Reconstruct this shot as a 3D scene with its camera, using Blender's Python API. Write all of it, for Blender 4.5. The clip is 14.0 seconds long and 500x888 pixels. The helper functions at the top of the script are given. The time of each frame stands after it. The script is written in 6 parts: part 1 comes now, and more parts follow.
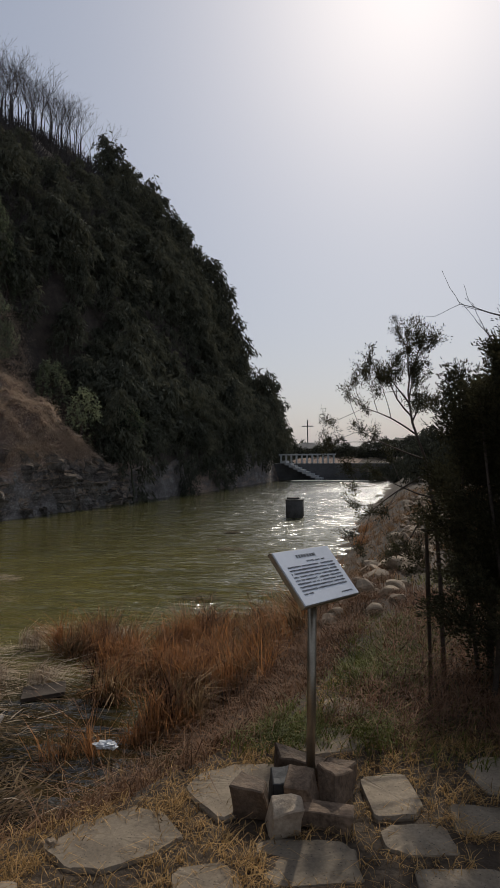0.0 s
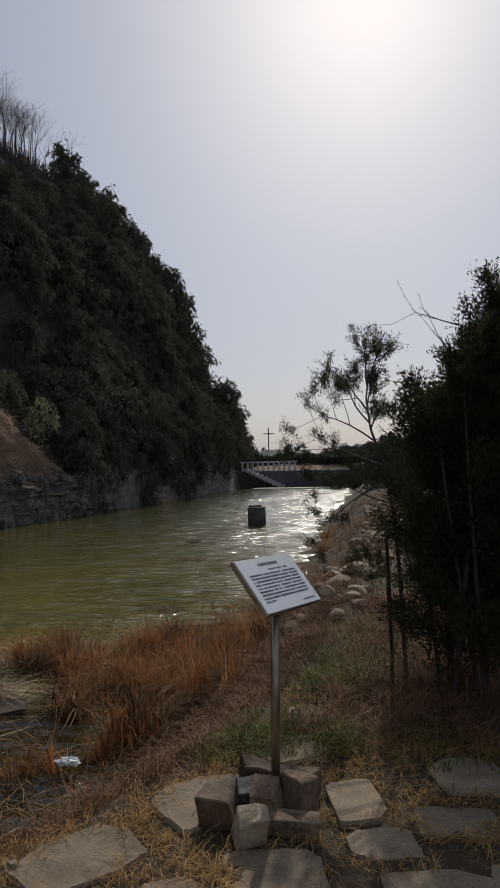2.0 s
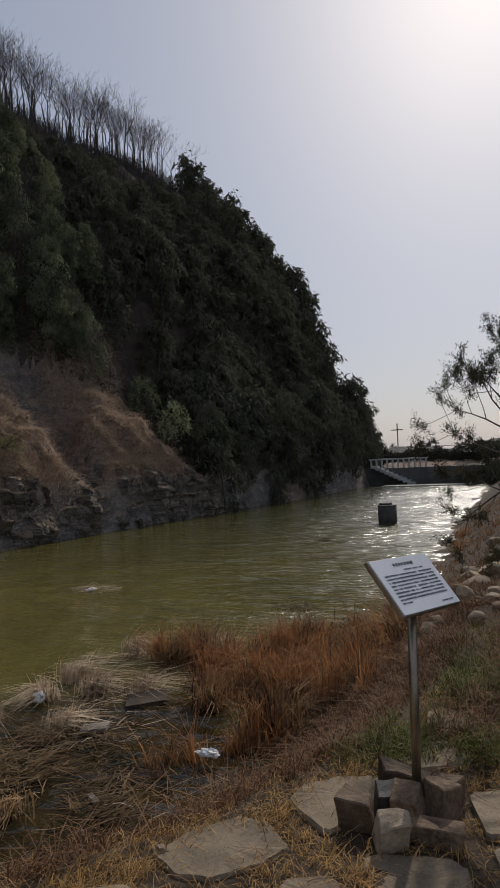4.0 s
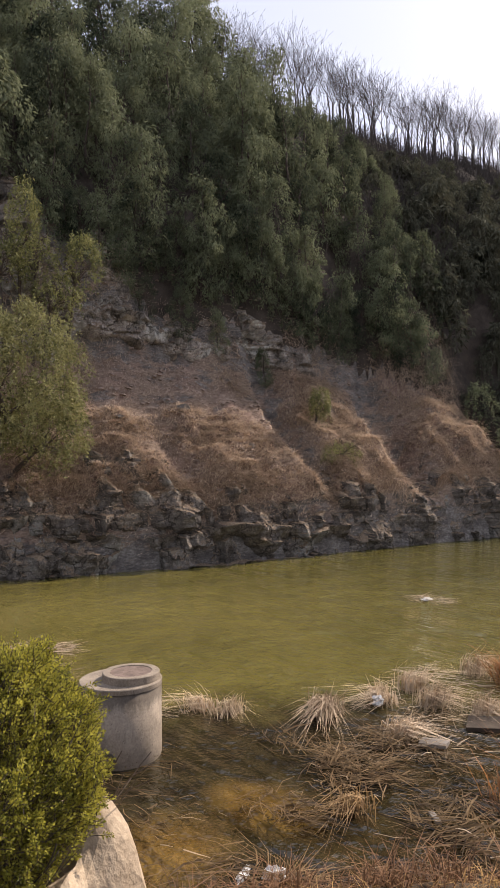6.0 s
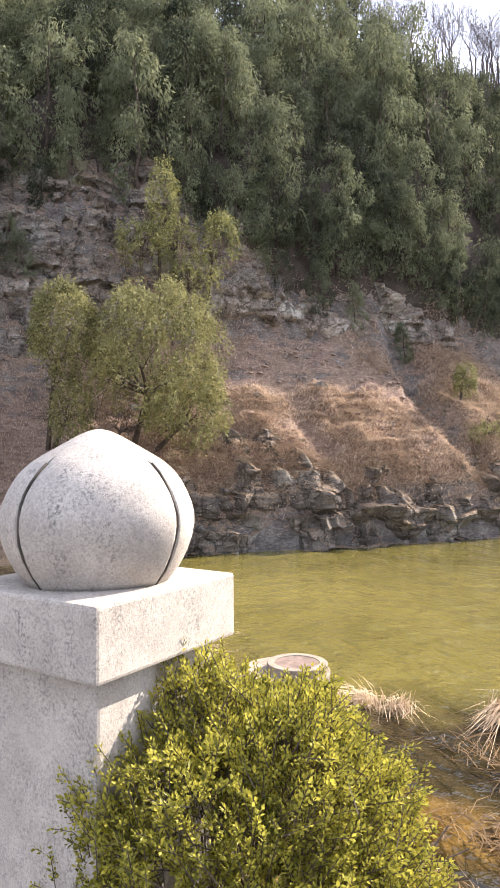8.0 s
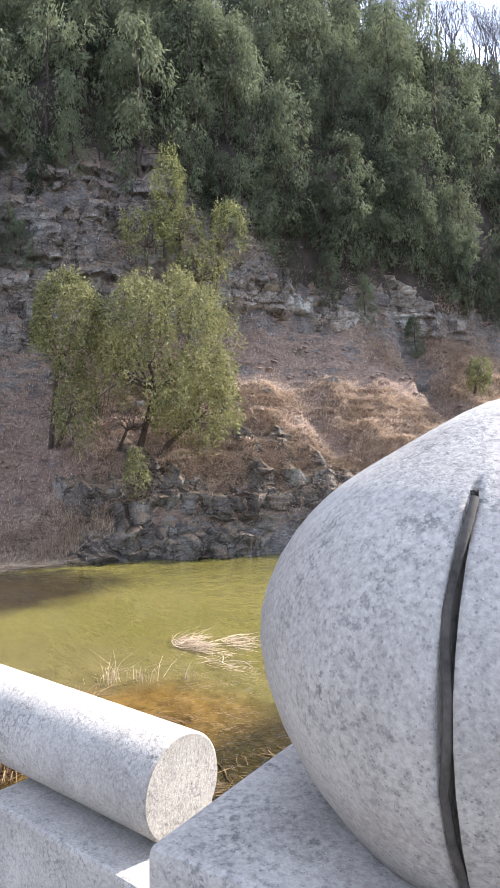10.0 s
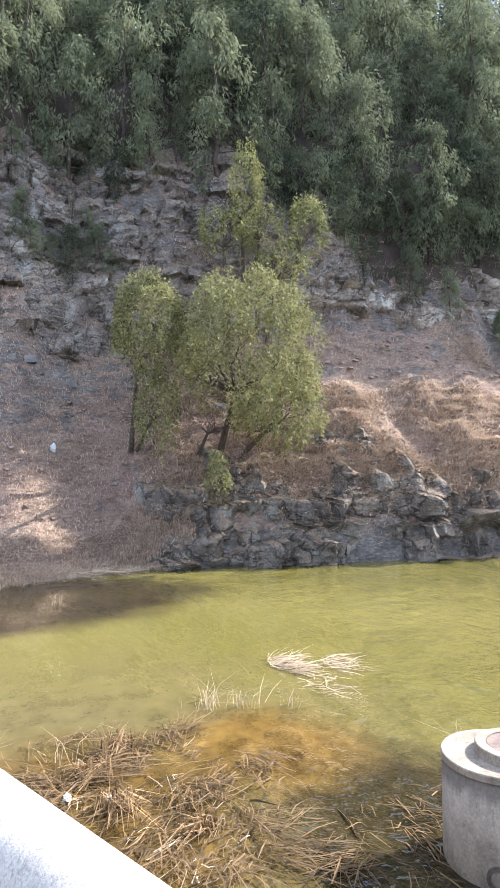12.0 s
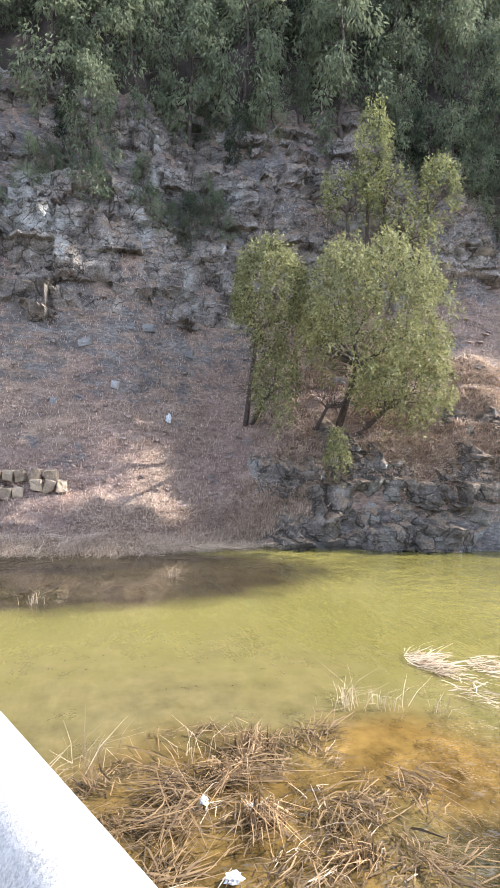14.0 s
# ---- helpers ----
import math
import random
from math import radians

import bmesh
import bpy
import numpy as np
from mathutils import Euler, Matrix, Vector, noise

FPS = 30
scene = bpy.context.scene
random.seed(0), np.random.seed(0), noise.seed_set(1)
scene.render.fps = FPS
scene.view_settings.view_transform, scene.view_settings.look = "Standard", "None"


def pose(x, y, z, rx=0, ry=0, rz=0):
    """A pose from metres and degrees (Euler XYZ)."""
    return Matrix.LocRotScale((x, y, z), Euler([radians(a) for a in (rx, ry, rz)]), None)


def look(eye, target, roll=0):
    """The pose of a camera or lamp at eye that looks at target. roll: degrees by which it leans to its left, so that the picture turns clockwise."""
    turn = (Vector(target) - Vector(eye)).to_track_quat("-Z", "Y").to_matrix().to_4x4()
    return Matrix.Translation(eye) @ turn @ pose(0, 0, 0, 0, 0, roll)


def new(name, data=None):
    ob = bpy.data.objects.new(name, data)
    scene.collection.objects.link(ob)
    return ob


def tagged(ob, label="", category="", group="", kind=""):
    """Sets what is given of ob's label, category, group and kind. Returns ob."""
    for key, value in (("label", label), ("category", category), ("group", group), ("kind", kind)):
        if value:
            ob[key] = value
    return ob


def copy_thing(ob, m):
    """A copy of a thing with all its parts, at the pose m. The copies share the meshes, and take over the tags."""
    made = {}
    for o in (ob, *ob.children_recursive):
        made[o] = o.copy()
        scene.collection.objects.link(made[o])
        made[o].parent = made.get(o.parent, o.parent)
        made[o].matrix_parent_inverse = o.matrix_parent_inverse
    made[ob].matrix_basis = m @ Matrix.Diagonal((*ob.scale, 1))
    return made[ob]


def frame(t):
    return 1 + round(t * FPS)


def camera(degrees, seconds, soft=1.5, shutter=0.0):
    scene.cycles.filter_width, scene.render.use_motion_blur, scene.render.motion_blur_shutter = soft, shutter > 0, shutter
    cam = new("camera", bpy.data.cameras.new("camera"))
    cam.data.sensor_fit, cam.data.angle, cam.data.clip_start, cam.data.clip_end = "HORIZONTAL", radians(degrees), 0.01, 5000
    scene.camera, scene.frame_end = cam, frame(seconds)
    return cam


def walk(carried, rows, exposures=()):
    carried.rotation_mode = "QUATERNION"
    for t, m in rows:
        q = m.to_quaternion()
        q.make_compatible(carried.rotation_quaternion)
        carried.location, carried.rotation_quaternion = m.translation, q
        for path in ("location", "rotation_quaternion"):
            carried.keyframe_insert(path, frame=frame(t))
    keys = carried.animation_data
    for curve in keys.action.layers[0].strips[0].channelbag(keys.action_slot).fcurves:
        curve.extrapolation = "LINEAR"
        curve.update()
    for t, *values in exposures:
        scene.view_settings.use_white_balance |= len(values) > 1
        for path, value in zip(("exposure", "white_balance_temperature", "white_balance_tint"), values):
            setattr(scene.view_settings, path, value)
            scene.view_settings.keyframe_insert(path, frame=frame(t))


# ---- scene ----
cam = camera(40.7, 14.0, soft=1.6)
PATH = [
    (0, (0.826, -0.374, 1.640), (0.223, 1.533, 1.659), -0.60),
    (0.5, (0.829, -0.361, 1.640), (0.271, 1.560, 1.654), -0.80),
    (1, (0.838, -0.359, 1.639), (0.337, 1.577, 1.652), -0.90),
    (1.5, (0.837, -0.375, 1.646), (0.368, 1.569, 1.673), -1.20),
    (2, (0.832, -0.379, 1.644), (0.340, 1.560, 1.685), -1.50),
    (2.2, (0.831, -0.380, 1.643), (0.329, 1.555, 1.692), -1.60),
    (4.3, (0.812, -0.390, 1.653), (-0.143, 1.366, 1.711), -2.70),
    (4.5, (0.797, -0.403, 1.654), (-0.237, 1.308, 1.725), -2.60),
    (5, (0.756, -0.393, 1.651), (-0.452, 1.198, 1.745), -1.50),
    (5.5, (0.723, -0.391, 1.664), (-0.691, 1.019, 1.780), -1.00),
    (6, (0.668, -0.390, 1.650), (-0.921, 0.821, 1.752), -0.70),
    (6.5, (0.519, -0.359, 1.616), (-1.141, 0.755, 1.679), 0.20),
    (7, (0.348, -0.421, 1.628), (-1.392, 0.562, 1.708), -0.90),
    (7.5, (0.254, -0.495, 1.634), (-1.511, 0.444, 1.687), -0.00),
    (8, (-0.099, -0.436, 1.631), (-1.887, 0.460, 1.677), -0.20),
    (8.2, (-0.233, -0.436, 1.617), (-2.033, 0.436, 1.632), -0.30),
    (10.3, (-1.275, -0.519, 1.653), (-3.053, 0.395, 1.692), -0.40),
    (10.5, (-1.355, -0.523, 1.655), (-3.136, 0.387, 1.685), -0.00),
    (11, (-1.498, -0.544, 1.728), (-3.311, 0.299, 1.771), 1.30),
    (11.5, (-1.745, -0.581, 1.739), (-3.592, 0.180, 1.829), 0.30),
    (12, (-1.966, -0.651, 1.744), (-3.828, 0.077, 1.788), -0.60),
    (12.5, (-2.248, -0.708, 1.716), (-4.161, -0.124, 1.713), 1.20),
    (13, (-2.534, -0.797, 1.691), (-4.451, -0.227, 1.695), 0.20),
    (13.5, (-2.738, -0.836, 1.679), (-4.667, -0.309, 1.660), 0.00),
    (14, (-2.880, -0.888, 1.702), (-4.830, -0.443, 1.675), 1.30),
]
walk(cam, [(t, look(eye, at, roll)) for t, eye, at, roll in PATH],
     exposures=[(0, -0.74, 6450, 10), (2.2, -0.77, 6450, 10), (4.3, -0.74, 6500, 11), (5.0, -0.40, 6650, 12), (5.5, 0.10, 6900, 16), (5.9, 0.5, 7000, 17),
                (6.5, 1.10, 6950, 17), (7.5, 1.78, 6850, 16), (8.2, 1.80, 6750, 16), (10.3, 1.74, 5950, 11), (12.0, 2.0, 5850, 10), (14.0, 2.05, 5850, 10)])

# ---- light ----
SUN_AZ = radians(3.5)          # to the left of +y
SUN_EL = radians(37)
world = bpy.data.worlds.new("sky")
scene.world = world
world.use_nodes = True
wn = world.node_tree.nodes
sky = wn.new("ShaderNodeTexSky")
sky.sky_type = "NISHITA"
sky.sun_disc = False
sky.sun_elevation = SUN_EL
sky.sun_rotation = -SUN_AZ
sky.air_density, sky.dust_density, sky.ozone_density = 1.0, 2.0, 1.8
# the Nishita sky seen through an even spring haze
haze = wn.new("ShaderNodeMix")
haze.data_type = "RGBA"
haze.inputs[0].default_value = 0.60
haze.inputs[7].default_value = (6.4, 7.1, 8.7, 1)
world.node_tree.links.new(sky.outputs[0], haze.inputs[6])
world.node_tree.links.new(haze.outputs[2], wn["Background"].inputs["Color"])
wn["Background"].inputs["Strength"].default_value = 0.105
sun = new("sun", bpy.data.lights.new("sun", "SUN"))
sun.data.energy, sun.data.angle, sun.data.color = 4.4, radians(0.6), (1.0, 0.93, 0.82)
SUN_DIR = Vector((-math.sin(SUN_AZ) * math.cos(SUN_EL), math.cos(SUN_AZ) * math.cos(SUN_EL), math.sin(SUN_EL)))
sun.matrix_world = look(SUN_DIR * 50, (0, 0, 0))

WATER = -1.27


# ---- materials ----
def noise_node(nt, scale, detail=4.0, rough=0.55, vec=None, stretch=None):
    n = nt.nodes.new("ShaderNodeTexNoise")
    n.inputs["Scale"].default_value, n.inputs["Detail"].default_value, n.inputs["Roughness"].default_value = scale, detail, rough
    if vec is not None:
        if stretch:
            m = nt.nodes.new("ShaderNodeMapping")
            m.inputs["Scale"].default_value = stretch
            nt.links.new(vec, m.inputs["Vector"])
            vec = m.outputs[0]
        nt.links.new(vec, n.inputs["Vector"])
    return n.outputs["Fac"]


def ramp(nt, fac, stops):
    r = nt.nodes.new("ShaderNodeValToRGB")
    e = r.color_ramp.elements
    while len(e) < len(stops):
        e.new(0.5)
    for el, (p, c) in zip(e, stops):
        el.position, el.color = p, (*c, 1)
    nt.links.new(fac, r.inputs[0])
    return r.outputs[0]


def mixed(nt, fac, a, b, mode="MIX"):
    m = nt.nodes.new("ShaderNodeMix")
    m.data_type, m.blend_type = "RGBA", mode
    for sock, v in ((m.inputs[0], fac), (m.inputs[6], a), (m.inputs[7], b)):
        if hasattr(v, "links"):
            nt.links.new(v, sock)
        elif isinstance(v, (int, float)):
            sock.default_value = v
        else:
            sock.default_value = (*v, 1)
    return m.outputs[2]


def maths(nt, op, a, b=0.0, clamp=False):
    m = nt.nodes.new("ShaderNodeMath")
    m.operation, m.use_clamp = op, clamp
    for sock, v in ((m.inputs[0], a), (m.inputs[1], b)):
        if hasattr(v, "links"):
            nt.links.new(v, sock)
        else:
            sock.default_value = v
    return m.outputs[0]


def blank(name, rough=0.8, metal=0.0, spec=0.4):
    mat = bpy.data.materials.new(name)
    mat.use_nodes = True
    nt = mat.node_tree
    b = nt.nodes["Principled BSDF"]
    b.inputs["Roughness"].default_value, b.inputs["Metallic"].default_value = rough, metal
    b.inputs["Specular IOR Level"].default_value = spec
    return mat, nt, b




def position(nt):
    return nt.nodes.new("ShaderNodeNewGeometry").outputs["Position"]


def bump(nt, b, height, strength=0.4, dist=0.02):
    n = nt.nodes.new("ShaderNodeBump")
    n.inputs["Strength"].default_value, n.inputs["Distance"].default_value = strength, dist
    nt.links.new(height, n.inputs["Height"])
    nt.links.new(n.outputs[0], b.inputs["Normal"])


def grainy(name, lo, hi, scale=6.0, fine=60.0, rough=0.85, relief=0.4, dist=0.01, metal=0.0, speck=None, random_tone=0.0, spec=0.3, streak=None):
    """Two scales of colour variation with a fine relief."""
    mat, nt, b = blank(name, rough, metal, spec)
    v = position(nt)
    big, small = noise_node(nt, scale, 5, 0.6, v), noise_node(nt, fine, 3, 0.6, v)
    f = maths(nt, "ADD", maths(nt, "MULTIPLY", big, 0.65), maths(nt, "MULTIPLY", small, 0.35))
    col = ramp(nt, f, [(0.33, lo), (0.68, hi)])
    if speck:
        vor = nt.nodes.new("ShaderNodeTexVoronoi")
        vor.inputs["Scale"].default_value = speck[1]
        nt.links.new(v, vor.inputs["Vector"])
        k = maths(nt, "LESS_THAN", vor.outputs["Distance"], speck[2])
        pick = maths(nt, "GREATER_THAN", noise_node(nt, speck[1] * 0.6, 2, 0.5, v), 0.5)
        col = mixed(nt, maths(nt, "MULTIPLY", maths(nt, "MULTIPLY", k, pick), 0.75), col, speck[0])
    if streak:
        s = noise_node(nt, 1.0, 5, 0.7, v, (16, 16, 4.5))
        wide = noise_node(nt, 5.0, 3, 0.6, v)
        s = maths(nt, "MULTIPLY", ramp(nt, s, [(0.52, (0, 0, 0)), (0.70, (1, 1, 1))]), ramp(nt, wide, [(0.45, (0, 0, 0)), (0.62, (1, 1, 1))]))
        col = mixed(nt, maths(nt, "MULTIPLY", s, 0.6), col, streak)
    if random_tone:
        r = nt.nodes.new("ShaderNodeObjectInfo").outputs["Random"]
        g = nt.nodes.new("ShaderNodeHueSaturation")
        nt.links.new(maths(nt, "ADD", maths(nt, "MULTIPLY", r, random_tone), 1 - random_tone / 2), g.inputs["Value"])
        nt.links.new(col, g.inputs["Color"])
        col = g.outputs[0]
    nt.links.new(col, b.inputs["Base Color"])
    bump(nt, b, f, relief, dist)
    return mat


def leafy(name, dark, light, rough=0.6, trans=0.25, per_object=0.3, clump_scale=1.7, leaf_tone=0.45, spec=0.2):
    """Leaves whose tone changes from leaf to leaf and from plant to plant."""
    mat, nt, b = blank(name, rough, 0, spec)
    isl = nt.nodes.new("ShaderNodeNewGeometry").outputs["Random Per Island"]
    obj = nt.nodes.new("ShaderNodeObjectInfo").outputs["Random"]
    clump = noise_node(nt, clump_scale, 3, 0.6, position(nt))
    f = maths(nt, "ADD", maths(nt, "MULTIPLY", isl, leaf_tone), maths(nt, "MULTIPLY", clump, 1.2 - leaf_tone))
    f = maths(nt, "ADD", f, maths(nt, "MULTIPLY", maths(nt, "SUBTRACT", obj, 0.5), per_object))
    col = ramp(nt, f, [(0.25, dark), (0.85, light)])
    nt.links.new(col, b.inputs["Base Color"])
    t = nt.nodes.new("ShaderNodeBsdfTranslucent")
    nt.links.new(col, t.inputs["Color"])
    m = nt.nodes.new("ShaderNodeMixShader")
    m.inputs[0].default_value = trans
    nt.links.new(b.outputs[0], m.inputs[1])
    nt.links.new(t.outputs[0], m.inputs[2])
    nt.links.new(m.outputs[0], nt.nodes["Material Output"].inputs["Surface"])
    return mat


def hill_material():
    mat, nt, b = blank("hillside", 0.95, 0, 0.15)
    v = position(nt)
    geo = nt.nodes.new("ShaderNodeNewGeometry")
    up = nt.nodes.new("ShaderNodeSeparateXYZ")
    nt.links.new(geo.outputs["True Normal"], up.inputs[0])
    big, mid, fine = noise_node(nt, 0.35, 5, 0.6, v), noise_node(nt, 1.0, 6, 0.7, v, (1.8, 1.0, 4.2)), noise_node(nt, 1.0, 5, 0.75, v, (11, 7, 16))
    grass = ramp(nt, maths(nt, "ADD", maths(nt, "MULTIPLY", mid, 0.4), maths(nt, "MULTIPLY", fine, 0.6)),
                 [(0.34, (0.095, 0.063, 0.047)), (0.5, (0.24, 0.172, 0.128)), (0.66, (0.42, 0.32, 0.24))])
    soil = ramp(nt, maths(nt, "ADD", maths(nt, "MULTIPLY", mid, 0.45), maths(nt, "MULTIPLY", fine, 0.55)),
                [(0.35, (0.085, 0.052, 0.040)), (0.5, (0.235, 0.160, 0.126)), (0.66, (0.40, 0.300, 0.240))])
    bed = noise_node(nt, 1.0, 5, 0.65, v, (1.2, 1.2, 2.4))
    rock = ramp(nt, maths(nt, "ADD", maths(nt, "MULTIPLY", bed, 0.45), maths(nt, "MULTIPLY", fine, 0.55)),
                [(0.34, (0.05, 0.044, 0.040)), (0.5, (0.15, 0.132, 0.118)), (0.66, (0.36, 0.33, 0.295))])
    veg = mixed(nt, ramp(nt, big, [(0.38, (0, 0, 0)), (0.54, (1, 1, 1))]), soil, grass)
    steep = maths(nt, "ADD", up.outputs[2], maths(nt, "MULTIPLY", maths(nt, "SUBTRACT", mid, 0.5), 0.9))
    col = mixed(nt, ramp(nt, steep, [(0.24, (0, 0, 0)), (0.40, (1, 1, 1))]), rock, veg)
    nt.links.new(col, b.inputs["Base Color"])
    bump(nt, b, maths(nt, "ADD", mid, fine), 0.9, 0.10)
    return mat


def blob(nt, v, at, size, soft=1.0, wob=0.8):
    """A patch with a wandering outline: 1 inside, 0 outside."""
    m = nt.nodes.new("ShaderNodeMapping")
    m.vector_type = "TEXTURE"
    m.inputs["Location"].default_value = (*at, 0)
    m.inputs["Scale"].default_value = (*size, 1e6)
    nt.links.new(v, m.inputs["Vector"])
    d = nt.nodes.new("ShaderNodeVectorMath")
    d.operation = "LENGTH"
    nt.links.new(m.outputs[0], d.inputs[0])
    edge = maths(nt, "ADD", d.outputs["Value"], maths(nt, "MULTIPLY", maths(nt, "SUBTRACT", noise_node(nt, 1.1, 5, 0.65, v), 0.5), wob))
    return maths(nt, "SUBTRACT", 1.0, maths(nt, "DIVIDE", maths(nt, "SUBTRACT", edge, 1.0 - soft / 2), soft, True), True)


def water_material():
    mat, nt, b = blank("river_water", 0.02, 0, 0.5)
    v = position(nt)
    n1 = noise_node(nt, 2.5, 5, 0.65, v)
    deep = ramp(nt, noise_node(nt, 0.22, 4, 0.55, v), [(0.3, (0.104, 0.089, 0.022)), (0.7, (0.158, 0.133, 0.037))])
    silt = ramp(nt, n1, [(0.3, (0.08, 0.064, 0.024)), (0.7, (0.14, 0.110, 0.045))])
    gold = ramp(nt, n1, [(0.3, (0.058, 0.032, 0.008)), (0.7, (0.185, 0.112, 0.030))])
    weed = ramp(nt, n1, [(0.3, (0.030, 0.019, 0.006)), (0.7, (0.150, 0.092, 0.026))])
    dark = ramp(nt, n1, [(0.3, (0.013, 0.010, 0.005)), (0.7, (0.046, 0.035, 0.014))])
    open_reach = ramp(nt, n1, [(0.3, (0.052, 0.049, 0.017)), (0.7, (0.070, 0.066, 0.024))])
    deep = mixed(nt, blob(nt, v, (-8.0, 54.0), (22.0, 34.0), 0.6), deep, open_reach)
    col = mixed(nt, blob(nt, v, (-8.3, 0.0), (3.6, 3.4), 0.9), deep, silt)
    # band along the far shore: the hill's shade painted into the water colour
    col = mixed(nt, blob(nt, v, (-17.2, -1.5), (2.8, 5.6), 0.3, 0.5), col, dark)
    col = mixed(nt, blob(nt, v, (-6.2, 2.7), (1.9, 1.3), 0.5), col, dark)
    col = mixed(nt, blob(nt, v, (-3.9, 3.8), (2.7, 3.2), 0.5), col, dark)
    col = mixed(nt, blob(nt, v, (-8.6, 2.0), (0.95, 1.0), 0.8), col, gold)
    col = mixed(nt, blob(nt, v, (-4.15, 3.4), (0.5, 0.34), 0.9), col, gold)
    col = mixed(nt, blob(nt, v, (-4.1, 2.3), (0.5, 0.5), 0.9), col, gold)
    col = mixed(nt, blob(nt, v, (-7.5, 0.0), (1.9, 1.5), 0.6), col, weed)
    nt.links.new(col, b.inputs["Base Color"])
    w1 = noise_node(nt, 1.0, 2, 0.5, v, (0.55, 1.9, 1))
    w2 = noise_node(nt, 1.0, 2, 0.5, v, (2.2, 6.5, 1))
    w0 = noise_node(nt, 0.3, 2, 0.5, v)
    calm = blob(nt, v, (-14.0, 0.0), (10.0, 10.0), 1.0)
    h = maths(nt, "MULTIPLY", maths(nt, "ADD", w1, maths(nt, "MULTIPLY", w2, 0.30)), maths(nt, "SUBTRACT", 1.10, calm))
    bump(nt, b, maths(nt, "MULTIPLY", h, maths(nt, "ADD", w0, 0.4)), 1.0, 0.34)
    # fine wind ripples roughen the open reach
    nt.links.new(maths(nt, "ADD", 0.02, maths(nt, "MULTIPLY", blob(nt, v, (-3.0, 44.0), (9.0, 32.0), 0.6), 0.22)), b.inputs["Roughness"])
    return mat


HILL = hill_material()
RIVER = water_material()
FLOOR = grainy("leaf_litter", (0.020, 0.015, 0.011), (0.085, 0.064, 0.048), 1.2, 14, 0.95, 0.9, 0.06)
BANK = grainy("bank_soil", (0.018, 0.012, 0.008), (0.085, 0.058, 0.035), 1.6, 25, 0.95, 0.8, 0.05)
FLAG = grainy("flagstone", (0.115, 0.087, 0.060), (0.30, 0.236, 0.162), 4, 70, 0.9, 0.6, 0.008, speck=((0.05, 0.04, 0.03), 60, 0.2), random_tone=0.4)


def granite_material():
    """Pale granite: fine dark grains, clustered weather stains, faint streaks."""
    mat, nt, b = blank("white_granite", 0.8, 0, 0.25)
    v = position(nt)
    big, grain = noise_node(nt, 9, 5, 0.6, v), noise_node(nt, 260, 3, 0.7, v)
    f = maths(nt, "ADD", maths(nt, "MULTIPLY", big, 0.45), maths(nt, "MULTIPLY", grain, 0.55))
    col = ramp(nt, f, [(0.36, (0.28, 0.252, 0.220)), (0.62, (0.485, 0.442, 0.392))])
    vor = nt.nodes.new("ShaderNodeTexVoronoi")
    vor.inputs["Scale"].default_value = 330
    nt.links.new(v, vor.inputs["Vector"])
    pit = maths(nt, "MULTIPLY", maths(nt, "LESS_THAN", vor.outputs["Distance"], 0.30), maths(nt, "GREATER_THAN", noise_node(nt, 150, 2, 0.5, v), 0.52))
    col = mixed(nt, maths(nt, "MULTIPLY", pit, 0.7), col, (0.22, 0.205, 0.185))
    wide = ramp(nt, noise_node(nt, 7.0, 4, 0.6, v), [(0.36, (0, 0, 0)), (0.54, (1, 1, 1))])
    mottle = ramp(nt, noise_node(nt, 150, 4, 0.75, v), [(0.49, (0, 0, 0)), (0.60, (1, 1, 1))])
    streak = ramp(nt, noise_node(nt, 1.0, 5, 0.7, v, (22, 22, 6)), [(0.46, (0, 0, 0)), (0.66, (1, 1, 1))])
    stain = maths(nt, "MULTIPLY", maths(nt, "MULTIPLY", wide, mottle), maths(nt, "ADD", maths(nt, "MULTIPLY", streak, 0.7), 0.3))
    col = mixed(nt, maths(nt, "MULTIPLY", stain, 0.85), col, (0.115, 0.115, 0.108))
    nt.links.new(col, b.inputs["Base Color"])
    bump(nt, b, maths(nt, "SUBTRACT", f, maths(nt, "MULTIPLY", pit, 0.5)), 0.6, 0.0025)
    return mat


GRANITE = granite_material()
CONCRETE = grainy("weathered_concrete", (0.20, 0.185, 0.16), (0.42, 0.40, 0.36), 3, 50, 0.9, 0.4, 0.006, speck=((0.12, 0.11, 0.1), 40, 0.12))
ROCK = grainy("river_rock", (0.12, 0.088, 0.058), (0.40, 0.305, 0.205), 3, 30, 0.9, 0.7, 0.02, random_tone=0.5)
DARK_ROCK = grainy("split_stone", (0.052, 0.034, 0.022), (0.25, 0.168, 0.108), 5, 40, 0.85, 0.9, 0.02, random_tone=0.9)
BARK = grainy("bark", (0.035, 0.026, 0.02), (0.13, 0.10, 0.08), 8, 60, 0.95, 0.9, 0.01)
PALE_BARK = grainy("pale_bark", (0.13, 0.115, 0.10), (0.30, 0.27, 0.24), 5, 40, 0.95, 0.6, 0.01)
RIDGE_BARK = grainy("ridge_bark", (0.030, 0.025, 0.022), (0.095, 0.080, 0.070), 5, 40, 0.95, 0.6, 0.01)
CYPRESS = leafy("cypress_leaves", (0.022, 0.032, 0.022), (0.222, 0.240, 0.142), 0.85, 0.34, 0.45, 0.75, 0.22, 0.06)
# darker copy of the cypress leaves: backlit shade of the far woods in the colour
SHADED_LEAVES = leafy("shaded_far_leaves", (0.022, 0.025, 0.020), (0.130, 0.128, 0.088), 0.9, 0.18, 0.4, 0.6, 0.25, 0.04)
